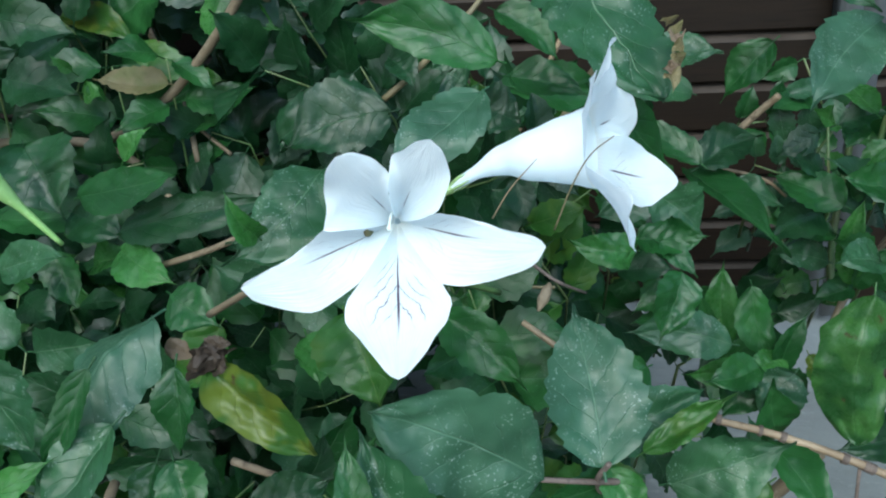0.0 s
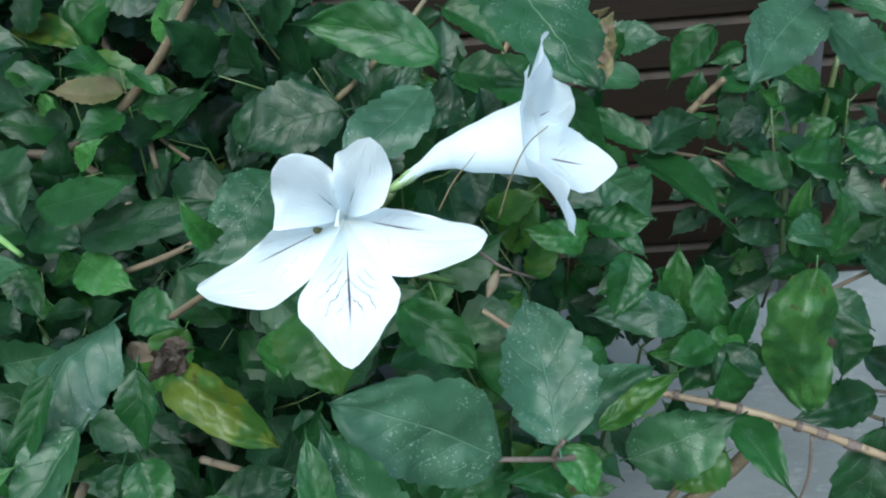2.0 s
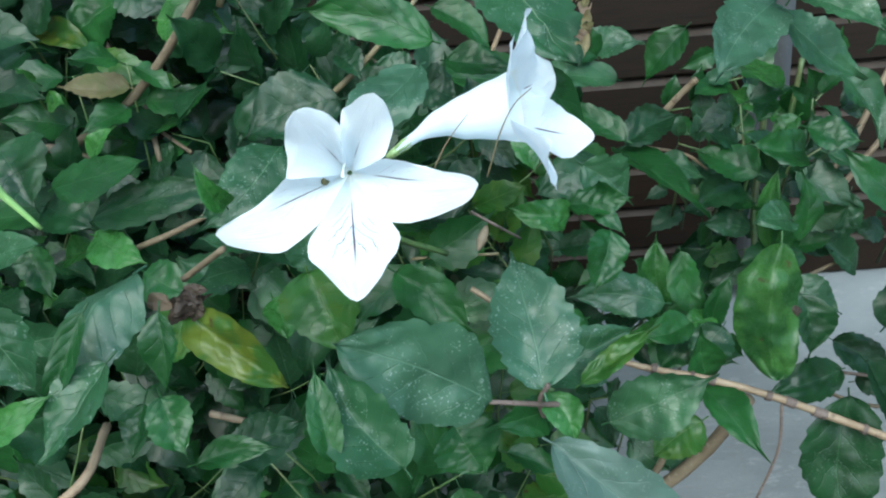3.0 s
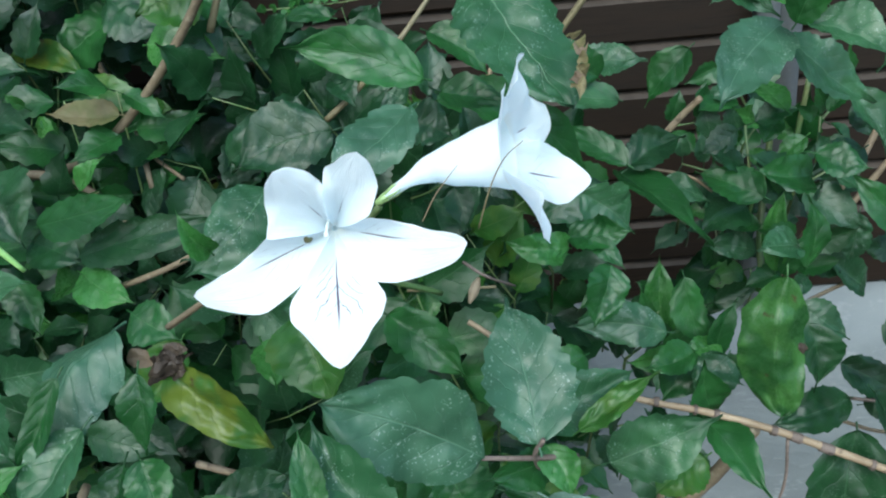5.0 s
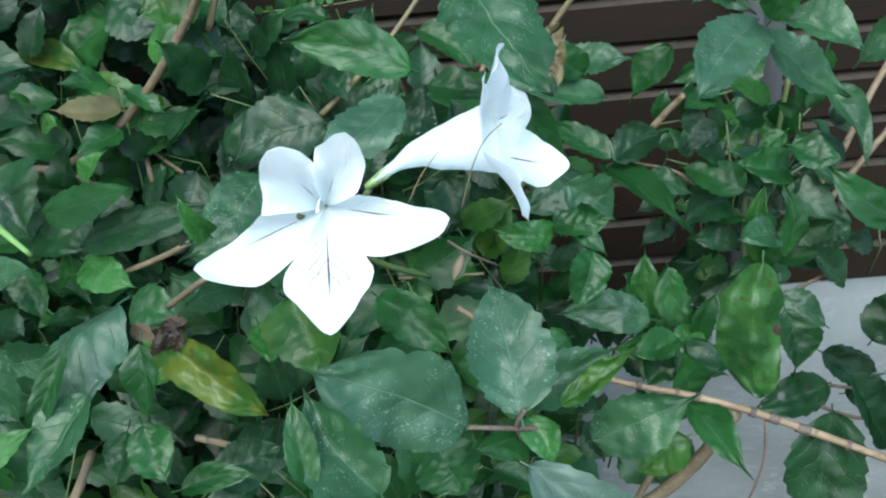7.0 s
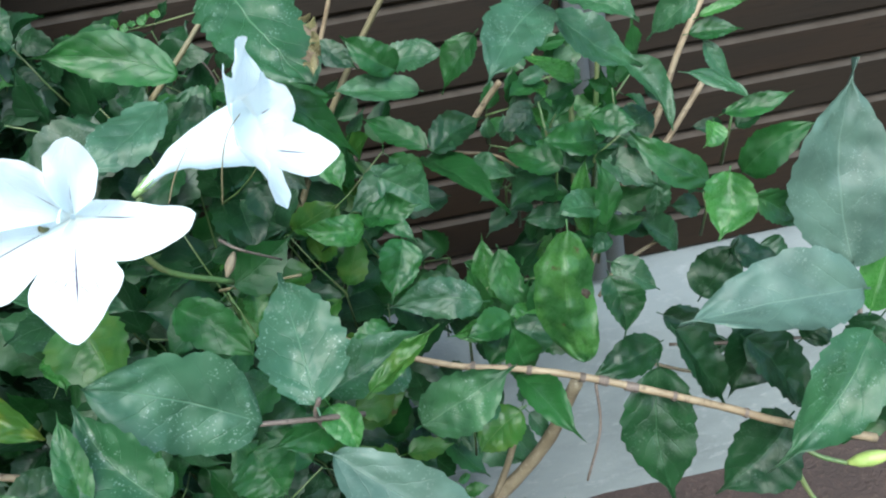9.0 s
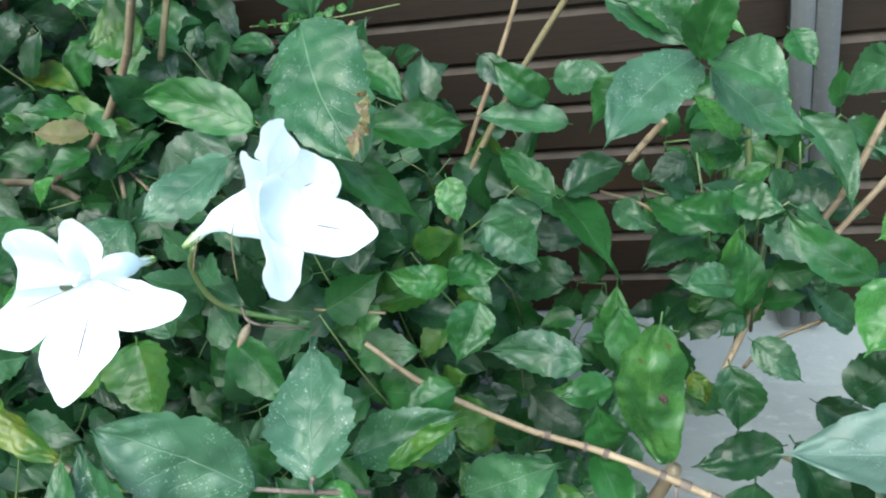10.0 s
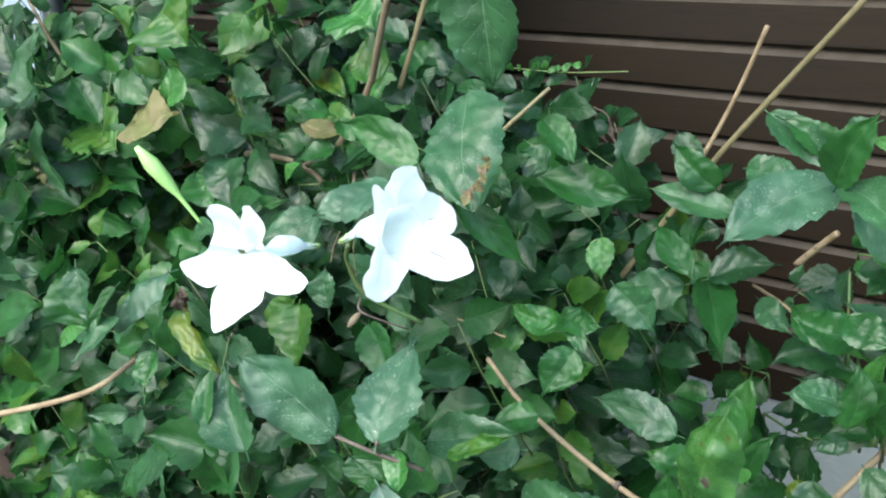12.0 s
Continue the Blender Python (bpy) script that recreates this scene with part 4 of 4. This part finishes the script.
leaf((0.1390, 0.3650, 0.3131), (0.1484, 0.3600, 0.3226), 0.0093, DEEP)
leaf((0.1677, 0.3850, 0.2696), (0.1472, 0.3800, 0.2721), 0.0152, DEEP)
leaf((0.1828, 0.3850, 0.2551), (0.1617, 0.3750, 0.2788), 0.0152, DUSTY, blunt=0.7, drip=0.0)
leaf((0.0775, 0.3600, 0.3305), (0.0965, 0.3500, 0.3234), 0.0120, DUSTY)
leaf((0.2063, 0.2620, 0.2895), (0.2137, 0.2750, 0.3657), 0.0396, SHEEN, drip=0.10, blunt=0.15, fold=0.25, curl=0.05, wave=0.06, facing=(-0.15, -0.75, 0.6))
leaf((0.2128, 0.2600, 0.2694), (0.2355, 0.2650, 0.3124), 0.0168, YOUNG, fold=0.6)
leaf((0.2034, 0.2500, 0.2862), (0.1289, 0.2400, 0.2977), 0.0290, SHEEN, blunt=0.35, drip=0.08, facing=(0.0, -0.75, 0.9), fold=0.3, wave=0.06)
leaf((0.2035, 0.2450, 0.2700), (0.1502, 0.2150, 0.2416), 0.0269, DUSTY, wave=0.08, drip=0.16, fold=0.35, facing=(-0.1, -0.85, 0.7))
leaf((0.2116, 0.2500, 0.2606), (0.2132, 0.2400, 0.2188), 0.0149, GREEN)
leaf((0.0723, 0.2660, 0.2698), (0.0852, 0.2300, 0.2600), 0.0131, GREEN, drip=0.16)
leaf((0.0776, 0.3550, 0.2522), (0.0768, 0.3650, 0.2906), 0.0144, YOUNG)
leaf((0.0744, 0.3550, 0.2479), (0.0670, 0.3550, 0.2785), 0.0090, GREEN)
leaf((0.0752, 0.3500, 0.2489), (0.0943, 0.3450, 0.2713), 0.0095, GREEN)
leaf((0.0773, 0.3100, 0.2733), (0.0631, 0.2950, 0.2578), 0.0188, GREEN)
leaf((0.0770, 0.3100, 0.2688), (0.0488, 0.3000, 0.2733), 0.0108, YOUNG)
leaf((0.0657, 0.3000, 0.2874), (0.0257, 0.2960, 0.2953), 0.0167, DUSTY, fold=0.15)
leaf((0.0367, 0.2590, 0.3386), (0.0283, 0.2450, 0.3219), 0.0147, GREEN, blunt=0.4)
leaf((0.0245, 0.2700, 0.3410), (0.0047, 0.2620, 0.3479), 0.0108, YOUNG, wave=0.24, quilt=0.06, curl=0.5)
leaf((0.0244, 0.2700, 0.3449), (0.0447, 0.2620, 0.3494), 0.0119, GREEN, wave=0.24, quilt=0.05)
leaf((0.0309, 0.2650, 0.3459), (0.0429, 0.2580, 0.3385), 0.0065, GREEN)
leaf((0.0477, 0.3450, 0.3362), (0.0176, 0.3350, 0.3252), 0.0181, DUSTY)
leaf((0.0647, 0.3800, 0.3082), (0.0240, 0.3700, 0.3072), 0.0175, DEEP)
leaf((0.0767, 0.2750, 0.2637), (0.0728, 0.2700, 0.2907), 0.0151, GREEN)
leaf((0.0055, 0.2050, 0.3159), (0.0380, 0.2150, 0.3259), 0.0154, DUSTY, fold=0.4, wave=0.1)
leaf((0.0184, 0.2000, 0.3168), (0.0415, 0.2050, 0.3317), 0.0071, OLIVE, wave=0.26, quilt=0.03, crinkle=0.16)
leaf((0.0312, 0.2300, 0.2810), (0.0652, 0.2250, 0.2995), 0.0200, DUSTY, blunt=0.3)
leaf((0.0682, 0.2500, 0.2648), (0.0492, 0.2450, 0.2535), 0.0152, OLIVE, blunt=0.5)
leaf((0.0093, 0.1900, 0.3166), (-0.0077, 0.1750, 0.3220), 0.0100, GREEN)
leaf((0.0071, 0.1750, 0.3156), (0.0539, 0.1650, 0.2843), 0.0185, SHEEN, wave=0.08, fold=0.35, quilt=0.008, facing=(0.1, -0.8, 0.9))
leaf((0.0080, 0.1850, 0.3242), (0.0143, 0.1750, 0.3134), 0.0090, YOUNG)
leaf((0.1088, 0.3300, 0.4094), (0.0847, 0.3250, 0.4246), 0.0116, GREEN)
leaf((0.0501, 0.3700, 0.3757), (0.0297, 0.3650, 0.3966), 0.0151, GREEN)
leaf((0.0590, 0.3700, 0.3650), (0.0188, 0.3600, 0.3753), 0.0149, DUSTY)
leaf((0.0554, 0.3280, 0.3493), (0.0285, 0.3450, 0.3640), 0.0123, GREEN)
leaf((0.0583, 0.3450, 0.3417), (0.0857, 0.3570, 0.3508), 0.0171, DEEP, blunt=0.3)
leaf((-0.0435, 0.4000, 0.3497), (-0.0061, 0.4000, 0.3501), 0.0166, GREEN, drip=0.16)
leaf((0.0863, 0.3600, 0.3871), (0.0657, 0.3600, 0.3647), 0.0151, GREEN)
leaf((0.0124, 0.3300, 0.3572), (0.0182, 0.3200, 0.3400), 0.0123, YOUNG)
leaf((0.0332, 0.3000, 0.3494), (0.0530, 0.3000, 0.3312), 0.0177, DUSTY)
leaf((-0.0092, 0.2620, 0.4800), (-0.0057, 0.2690, 0.4311), 0.0290, DUSTY, blunt=0.2, facing=(0.2, -0.95, 0.2))
leaf((-0.0695, 0.3850, 0.3537), (0.0042, 0.3900, 0.3575), 0.0254, GREEN, drip=0.16)
leaf((-0.0813, 0.4200, 0.3705), (-0.0525, 0.4100, 0.3498), 0.0214, GREEN)
leaf((-0.0274, 0.3600, 0.3074), (-0.0010, 0.3600, 0.3388), 0.0216, DUSTY)
leaf((0.0796, 0.3300, 0.4216), (0.1085, 0.3200, 0.4037), 0.0129, DUSTY, wave=0.1)
leaf((0.1109, 0.3100, 0.4025), (0.1229, 0.3000, 0.4309), 0.0142, GREEN)
leaf((0.1145, 0.3100, 0.4031), (0.1370, 0.2900, 0.3930), 0.0158, DUSTY)
leaf((0.0794, 0.3300, 0.2963), (0.0883, 0.3200, 0.2645), 0.0138, GREEN)
leaf((0.0928, 0.3200, 0.2678), (0.0752, 0.3100, 0.2682), 0.0114, YOUNG)
leaf((0.0910, 0.3200, 0.2626), (0.0999, 0.3200, 0.2892), 0.0099, GREEN)
leaf((0.1274, 0.3200, 0.2969), (0.1174, 0.3100, 0.2935), 0.0083, DEEP)
leaf((0.1267, 0.3200, 0.3019), (0.1283, 0.3200, 0.3329), 0.0122, GREEN)
leaf((0.1233, 0.3200, 0.3112), (0.1038, 0.3100, 0.3174), 0.0145, DUSTY)
leaf((0.1250, 0.3200, 0.3417), (0.1020, 0.3100, 0.3491), 0.0160, GREEN)
leaf((0.1214, 0.3100, 0.3543), (0.1387, 0.3000, 0.3499), 0.0131, GREEN)
leaf((-0.0167, 0.2344, 0.4107), (-0.0553, 0.2310, 0.4223), 0.0141, GREEN, fold=0.3, facing=(-0.2, -0.9, 0.5), drip=0.14)
leaf((-0.0204, 0.2214, 0.4065), (-0.0408, 0.2022, 0.3957), 0.0163, PALE_DUST, blunt=0.35, fold=0.1)
leaf((0.0071, 0.2250, 0.4049), (0.0327, 0.2380, 0.3781), 0.0106, GREEN, drip=0.18)
leaf((-0.0081, 0.1722, 0.3313), (-0.0419, 0.1600, 0.3558), 0.0233, PALE_DUST, fold=0.12, blunt=0.55, drip=0.02, teeth=0.05, curl=0.12)
leaf((0.0058, 0.1765, 0.3309), (-0.0025, 0.2030, 0.3599), 0.0219, PALE_DUST, fold=0.18, blunt=0.35, quilt=0.006)
leaf((-0.0888, 0.1720, 0.3735), (-0.1035, 0.1500, 0.3608), 0.0179, PALE_DUST, curl=0.5, fold=-0.6, blunt=0.8, drip=0.0, wave=0.08)
leaf((-0.0931, 0.1520, 0.3737), (-0.1021, 0.1420, 0.3558), 0.0063, GREEN, fold=0.5)
leaf((-0.0813, 0.1620, 0.3676), (-0.0827, 0.1560, 0.3497), 0.0079, GREEN, wave=0.12)
leaf((-0.0900, 0.1500, 0.3624), (-0.1018, 0.1350, 0.3486), 0.0125, DUSTY)
leaf((-0.1141, 0.1500, 0.3770), (-0.1036, 0.1450, 0.3563), 0.0146, DUSTY)
leaf((-0.1168, 0.1400, 0.3495), (-0.0985, 0.1400, 0.3617), 0.0064, YOUNG)
leaf((-0.0824, 0.1550, 0.3496), (-0.0753, 0.1450, 0.3395), 0.0099, GREEN, wave=0.1)
leaf((-0.0892, 0.1600, 0.3450), (-0.0910, 0.1500, 0.3351), 0.0073, GREEN)
leaf((-0.0434, 0.1450, 0.3364), (-0.0469, 0.1550, 0.3561), 0.0072, GREEN, fold=0.5)
leaf((-0.0286, 0.1500, 0.3298), (-0.0445, 0.1580, 0.3543), 0.0168, DUSTY, wave=0.08)
leaf((-0.0630, 0.2280, 0.3851), (-0.0818, 0.2000, 0.3717), 0.0190, DUSTY, fold=0.1, blunt=0.4)
leaf((-0.0750, 0.2050, 0.3768), (-0.0791, 0.1970, 0.3889), 0.0061, YOUNG, curl=0.5, fold=0.9)
leaf((-0.0531, 0.2850, 0.3848), (-0.0875, 0.2750, 0.3769), 0.0239, DEEP, blunt=0.3)
leaf((-0.0769, 0.1680, 0.3641), (-0.0553, 0.1600, 0.3456), 0.0112, YELLOW, wave=0.15, blunt=0.4, drip=0.03, curl=0.25, fold=0.9, crinkle=0.13, teeth=0.02, facing=(-0.35, -0.8, 0.7))
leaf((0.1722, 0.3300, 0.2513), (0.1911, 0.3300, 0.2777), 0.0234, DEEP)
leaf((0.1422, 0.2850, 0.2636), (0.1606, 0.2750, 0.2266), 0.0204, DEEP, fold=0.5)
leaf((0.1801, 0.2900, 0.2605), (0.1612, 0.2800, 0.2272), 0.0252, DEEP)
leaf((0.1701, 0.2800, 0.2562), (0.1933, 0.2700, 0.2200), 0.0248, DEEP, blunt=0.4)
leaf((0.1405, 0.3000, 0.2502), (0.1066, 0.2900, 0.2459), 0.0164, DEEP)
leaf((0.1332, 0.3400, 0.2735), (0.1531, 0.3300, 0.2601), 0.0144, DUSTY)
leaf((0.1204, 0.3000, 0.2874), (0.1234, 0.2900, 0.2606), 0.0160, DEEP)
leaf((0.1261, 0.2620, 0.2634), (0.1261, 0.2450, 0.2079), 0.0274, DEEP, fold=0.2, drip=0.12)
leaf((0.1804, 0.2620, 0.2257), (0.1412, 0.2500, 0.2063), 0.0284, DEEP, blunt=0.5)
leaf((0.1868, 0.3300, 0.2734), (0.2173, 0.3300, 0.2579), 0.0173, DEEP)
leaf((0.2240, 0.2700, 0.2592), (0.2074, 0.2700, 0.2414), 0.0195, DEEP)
leaf((0.2152, 0.2600, 0.2318), (0.1986, 0.2500, 0.2147), 0.0172, GREEN)
leaf((0.2067, 0.3000, 0.2362), (0.2199, 0.3000, 0.2448), 0.0142, DEEP)
leaf((0.0899, 0.3000, 0.2747), (0.0761, 0.2900, 0.2612), 0.0164, DUSTY)
leaf((0.0766, 0.3000, 0.2777), (0.0542, 0.2900, 0.2774), 0.0131, GREEN)
leaf((0.0585, 0.2500, 0.2764), (0.0340, 0.2350, 0.2801), 0.0169, DUSTY)
leaf((0.0303, 0.2300, 0.3070), (0.0141, 0.2200, 0.3039), 0.0136, DUSTY)
leaf((0.0266, 0.2500, 0.3102), (0.0076, 0.2400, 0.3066), 0.0127, GREEN)
leaf((-0.0007, 0.2440, 0.4370), (0.0209, 0.2130, 0.4063), 0.0262, DUSTY, fold=0.12, wave=0.08, blunt=0.6, drip=0.0, twist=0.0, facing=(0.35, -0.9, 0.35), crinkle=0.07)

leaf((-0.0767, 0.1672, 0.3627), (-0.0755, 0.1662, 0.3708), 0.0056, BLACKENED, wave=0.25, fold=0.7, crinkle=0.18, stalk=0.0, blunt=0.9, drip=0.0)
leaf((-0.0745, 0.1668, 0.3683), (-0.0710, 0.1658, 0.3709), 0.0039, BLACKENED, wave=0.25, fold=0.7, crinkle=0.18, stalk=0.0, blunt=0.9, drip=0.0)
leaf((-0.0747, 0.1664, 0.3646), (-0.0722, 0.1654, 0.3688), 0.0037, BLACKENED, wave=0.25, fold=0.7, crinkle=0.18, stalk=0.0, blunt=0.9, drip=0.0)
# leaves round the canes before the fence
leaf((0.0485, 0.4200, 0.3731), (0.0801, 0.4120, 0.3764), 0.0186, DUSTY)
leaf((0.0155, 0.4100, 0.3890), (0.0348, 0.4020, 0.3746), 0.0128, DEEP)
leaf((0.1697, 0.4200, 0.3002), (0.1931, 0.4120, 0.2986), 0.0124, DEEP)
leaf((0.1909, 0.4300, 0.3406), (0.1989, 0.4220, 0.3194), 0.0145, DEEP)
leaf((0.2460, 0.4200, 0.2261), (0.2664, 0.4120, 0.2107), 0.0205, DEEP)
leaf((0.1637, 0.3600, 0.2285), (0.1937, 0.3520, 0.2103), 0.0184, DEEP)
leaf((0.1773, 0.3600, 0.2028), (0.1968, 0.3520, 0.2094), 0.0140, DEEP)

# yellowing leaves of the hedge, and a dead twig before the fence
leaf((-0.2811, 0.3000, 0.4264), (-0.2649, 0.2920, 0.4536), 0.0366, OLIVE)
leaf((-0.2457, 0.3000, 0.4504), (-0.2218, 0.2920, 0.4327), 0.0417, OLIVE)
leaf((-0.3312, 0.2900, 0.3765), (-0.2877, 0.2820, 0.3693), 0.0396, OLIVE)
leaf((-0.2775, 0.2900, 0.3862), (-0.2281, 0.2820, 0.4013), 0.0337, DRY)
leaf((-0.3898, 0.2900, 0.3539), (-0.3422, 0.2820, 0.3333), 0.0301, DRY)
leaf((-0.3559, 0.2900, 0.3208), (-0.2998, 0.2820, 0.3477), 0.0415, OLIVE)
leaf((-0.3328, 0.3000, 0.4215), (-0.3874, 0.2920, 0.3794), 0.0421, OLIVE)
leaf((-0.1143, 0.3100, 0.4542), (-0.0937, 0.3020, 0.4481), 0.0321, YOUNG)
leaf((-0.0995, 0.3200, 0.4297), (-0.1224, 0.3120, 0.4264), 0.0242, OLIVE)
leaf((-0.2338, 0.3000, 0.4136), (-0.2584, 0.2920, 0.3964), 0.0239, YOUNG)
leaf((-0.4234, 0.2700, 0.2016), (-0.3030, 0.2620, 0.2444), 0.0687, GREEN)
leaf((-0.1080, 0.2500, 0.3268), (-0.1222, 0.2420, 0.3050), 0.0158, OLIVE)
stem([(-0.0867, 0.4600, 0.3811), (-0.0610, 0.4600, 0.3768), (-0.0436, 0.4600, 0.3683), (-0.0381, 0.4600, 0.3496), (-0.0363, 0.4600, 0.3245), (-0.0389, 0.4600, 0.3014)], 0.0006, 0.0011, DEAD_STEM, "twig")
stem([(-0.0436, 0.4600, 0.3683), (-0.0480, 0.4600, 0.3817), (-0.0576, 0.4600, 0.3859)], 0.0007, 0.0004, DEAD_STEM, "twig")

# crumpled pale leaf
leaf((0.0955, 0.2600, 0.3290), (0.0905, 0.2460, 0.2800), 0.0205, LUMPY, facing=(-0.25, -0.9, 0.3), label="crumpled pale green leaf with brown specks", quilt=0.02, wave=0.10, fold=-0.55, curl=0.26, blunt=1.0, drip=0.0, stalk=0.004, teeth=0.03, crinkle=0.10, twist=0.3)
leaf((0.0950, 0.2440, 0.3130), (0.0965, 0.2435, 0.3085), 0.0026, BLACKENED, facing=(-0.15, -0.9, 0.35), label="dark withered patch on a leaf", wave=0.25, quilt=0.1, stalk=0.0)
MAIN_STEM = [Vector(q) for q in ((-0.0120, 0.2720, 0.3140), (0.0107, 0.2677, 0.2984), (0.0450, 0.2680, 0.2800), (0.0731, 0.2640, 0.2735), (0.0997, 0.2580, 0.2662), (0.1450, 0.2500, 0.2478), (0.1674, 0.2440, 0.2387), (0.2050, 0.2420, 0.2230))]
stem(MAIN_STEM, 0.0010, 0.0017, PALE_BARK)
for k, f, g in ((2, 0.30, 0.36), (2, 0.80, 0.84), (3, 0.05, 0.12), (3, 0.78, 0.86), (4, 0.02, 0.10), (4, 0.24, 0.34), (4, 0.62, 0.65), (5, 0.4, 0.46)):
    a, b = MAIN_STEM[k].lerp(MAIN_STEM[k + 1], f), MAIN_STEM[k].lerp(MAIN_STEM[k + 1], g)
    stem([a, a.lerp(b, 0.5), b], 0.0018, 0.0019, DEAD_STEM, "bark_ring")


# ---------------------------------------------------------------- the dense growth behind
def sprig(bm, at, ahead, pairs, size, rng, nu=14, nv=6):
    """A short shoot with pairs of leaves."""
    ahead = Vector(ahead).normalized()
    side = ahead.cross(Vector((0.2, -0.9, 0.3))).normalized()
    line = [Vector(at) + ahead * size * 0.55 * k + Vector((0, 0, 0.04 * size * k * k)) for k in range(pairs + 1)]
    for k, q in enumerate(line):
        grow = size * rng.uniform(0.7, 1.15) * (1 - 0.08 * k)
        for sgn in (-1, 1):
            way = (side * sgn * rng.uniform(0.7, 1.2) + ahead * rng.uniform(0.1, 0.8) + Vector((0, rng.uniform(-0.7, 0.1), rng.uniform(-0.7, 0.3)))).normalized()
            m = frame_of(q, q + way, (rng.uniform(-0.4, 0.5), -0.75, rng.uniform(0.2, 1.0)), rng.uniform(-25, 25))
            add_leaf(bm, m @ Matrix.Translation((0.004, 0, 0)), grow, grow * rng.uniform(0.48, 0.68), fold=rng.uniform(0.05, 0.55), curl=rng.uniform(0, 0.35), wave=rng.uniform(0.05, 0.13), teeth=0.10, stalk=0.004, seed=rng.random(), nu=nu, nv=nv, blunt=rng.uniform(0, 0.4), drip=rng.uniform(0.05, 0.16), twist=rng.uniform(-0.7, 0.7))
    return line


def room(x, y, z, rng):
    """Whether the growth fills this place."""
    top = np.interp(x, [-0.9, -0.27, -0.21, -0.15, -0.10, -0.05, 0.02, 0.06], [0.78, 0.78, 0.70, 0.46, 0.40, 0.37, 0.33, 0.26])
    front = np.interp(z, [0.0, 0.25, 0.33, 0.40, 0.6], [0.19, 0.22, 0.31, 0.355, 0.36]) - (0.06 if x < -0.3 else 0.0)
    thin = np.interp(x, [-0.9, -0.12, 0.0, 0.06], [1.0, 1.0, 0.65, 0.15]) * (0.10 if x < -0.34 and z > 0.38 else 1.0) * (0.7 if x > -0.24 and z < 0.2 else 1.0)
    return z < top and y > front and rng.random() < thin


def build_growth():
    rng = random.Random(7)
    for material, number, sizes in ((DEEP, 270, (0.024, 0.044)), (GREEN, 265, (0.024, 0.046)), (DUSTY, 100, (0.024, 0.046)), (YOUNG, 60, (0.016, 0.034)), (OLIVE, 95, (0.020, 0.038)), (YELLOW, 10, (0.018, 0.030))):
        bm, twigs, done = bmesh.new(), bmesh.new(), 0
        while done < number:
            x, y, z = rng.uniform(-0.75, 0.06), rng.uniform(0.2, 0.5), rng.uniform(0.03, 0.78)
            # upper middle of the hedge is mostly DEEP: shade from above, put into the colour
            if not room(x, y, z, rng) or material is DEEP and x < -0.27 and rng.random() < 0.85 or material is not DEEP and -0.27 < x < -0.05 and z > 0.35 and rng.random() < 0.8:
                continue
            line = sprig(bm, (x, y, z), (rng.uniform(-0.6, 0.6), rng.uniform(-0.5, 0.1), rng.uniform(0.0, 1.0)), rng.choice((1, 2, 2, 3)), rng.uniform(*sizes) * (1.3 if x < -0.25 else 1.0), rng)
            add_tube(twigs, [line[0] - Vector((0, -0.02, 0.03)), *line], lambda s: 0.0006 - 0.0003 * s, 5)
            done += 1
        ob = grown("foliage", bm, material, "dense small evergreen leaves", hedge)
        ob["kind"] = "stuff"
        ob = grown("undergrowth", smooth(twigs), GREEN_STEM, "", hedge)
        ob["kind"] = "stuff"



def build_thicket():
    """Shoots of small leaves round the canes before the post."""
    rng = random.Random(21)
    for material, number in ((GREEN, 14), (DEEP, 14), (DUSTY, 8), (YOUNG, 4)):
        bm, twigs = bmesh.new(), bmesh.new()
        for k in range(2 * number):
            if k % 2:
                x, y, z = rng.uniform(0.03, 0.27), rng.uniform(0.33, 0.46), rng.uniform(0.09, 0.25)
                if x > 0.14 or rng.random() < (0.9 if z < 0.2 else 0.6):
                    continue
            else:
                x, y, z = rng.gauss(0.10, 0.050), 0.40 + rng.uniform(-0.05, 0.07), rng.gauss(0.295, 0.040)
                if z > 0.345 or z < 0.22 or x < 0.10 and z > 0.285:
                    continue
            line = sprig(bm, (x, y, z), (rng.uniform(-0.7, 0.7), rng.uniform(-0.4, 0.1), rng.uniform(-0.1, 1.0)), rng.choice((1, 1, 2)), rng.uniform(0.017, 0.031), rng)
            add_tube(twigs, [line[0] - Vector((0, -0.01, 0.02)), *line], lambda s: 0.0009 - 0.0004 * s, 6)
        ob = grown("foliage", bm, material, "shoots of small green leaves")
        ob["kind"] = "stuff"
        ob = grown("undergrowth", smooth(twigs), GREEN_STEM)
        ob["kind"] = "stuff"


build_growth()
build_thicket()

# withered, crumpled rim of the large leaf above the second flower
rng = random.Random(3)
for k in range(7):
    f = k / 6
    at = Vector((0.0219, 0.2208, 0.4218)).lerp(Vector((0.0223, 0.2107, 0.4113)), f) + Vector((0.0012 * math.sin(5 * f), 0, 0))
    way = Vector((rng.uniform(-0.2, 1.0), rng.uniform(-0.6, 0.2), rng.uniform(-1.0, -0.2))).normalized()
    leaf(at, at + way * rng.uniform(0.0024, 0.0038) * (0.6 + f), 0.0034, BROWN if k % 3 == 2 else DRY, facing=(0.2, -0.9, 0.3), label="withered brown leaf edge" if k == 0 else "", wave=0.35, quilt=0.15, fold=0.8, curl=0.5, stalk=0.0)
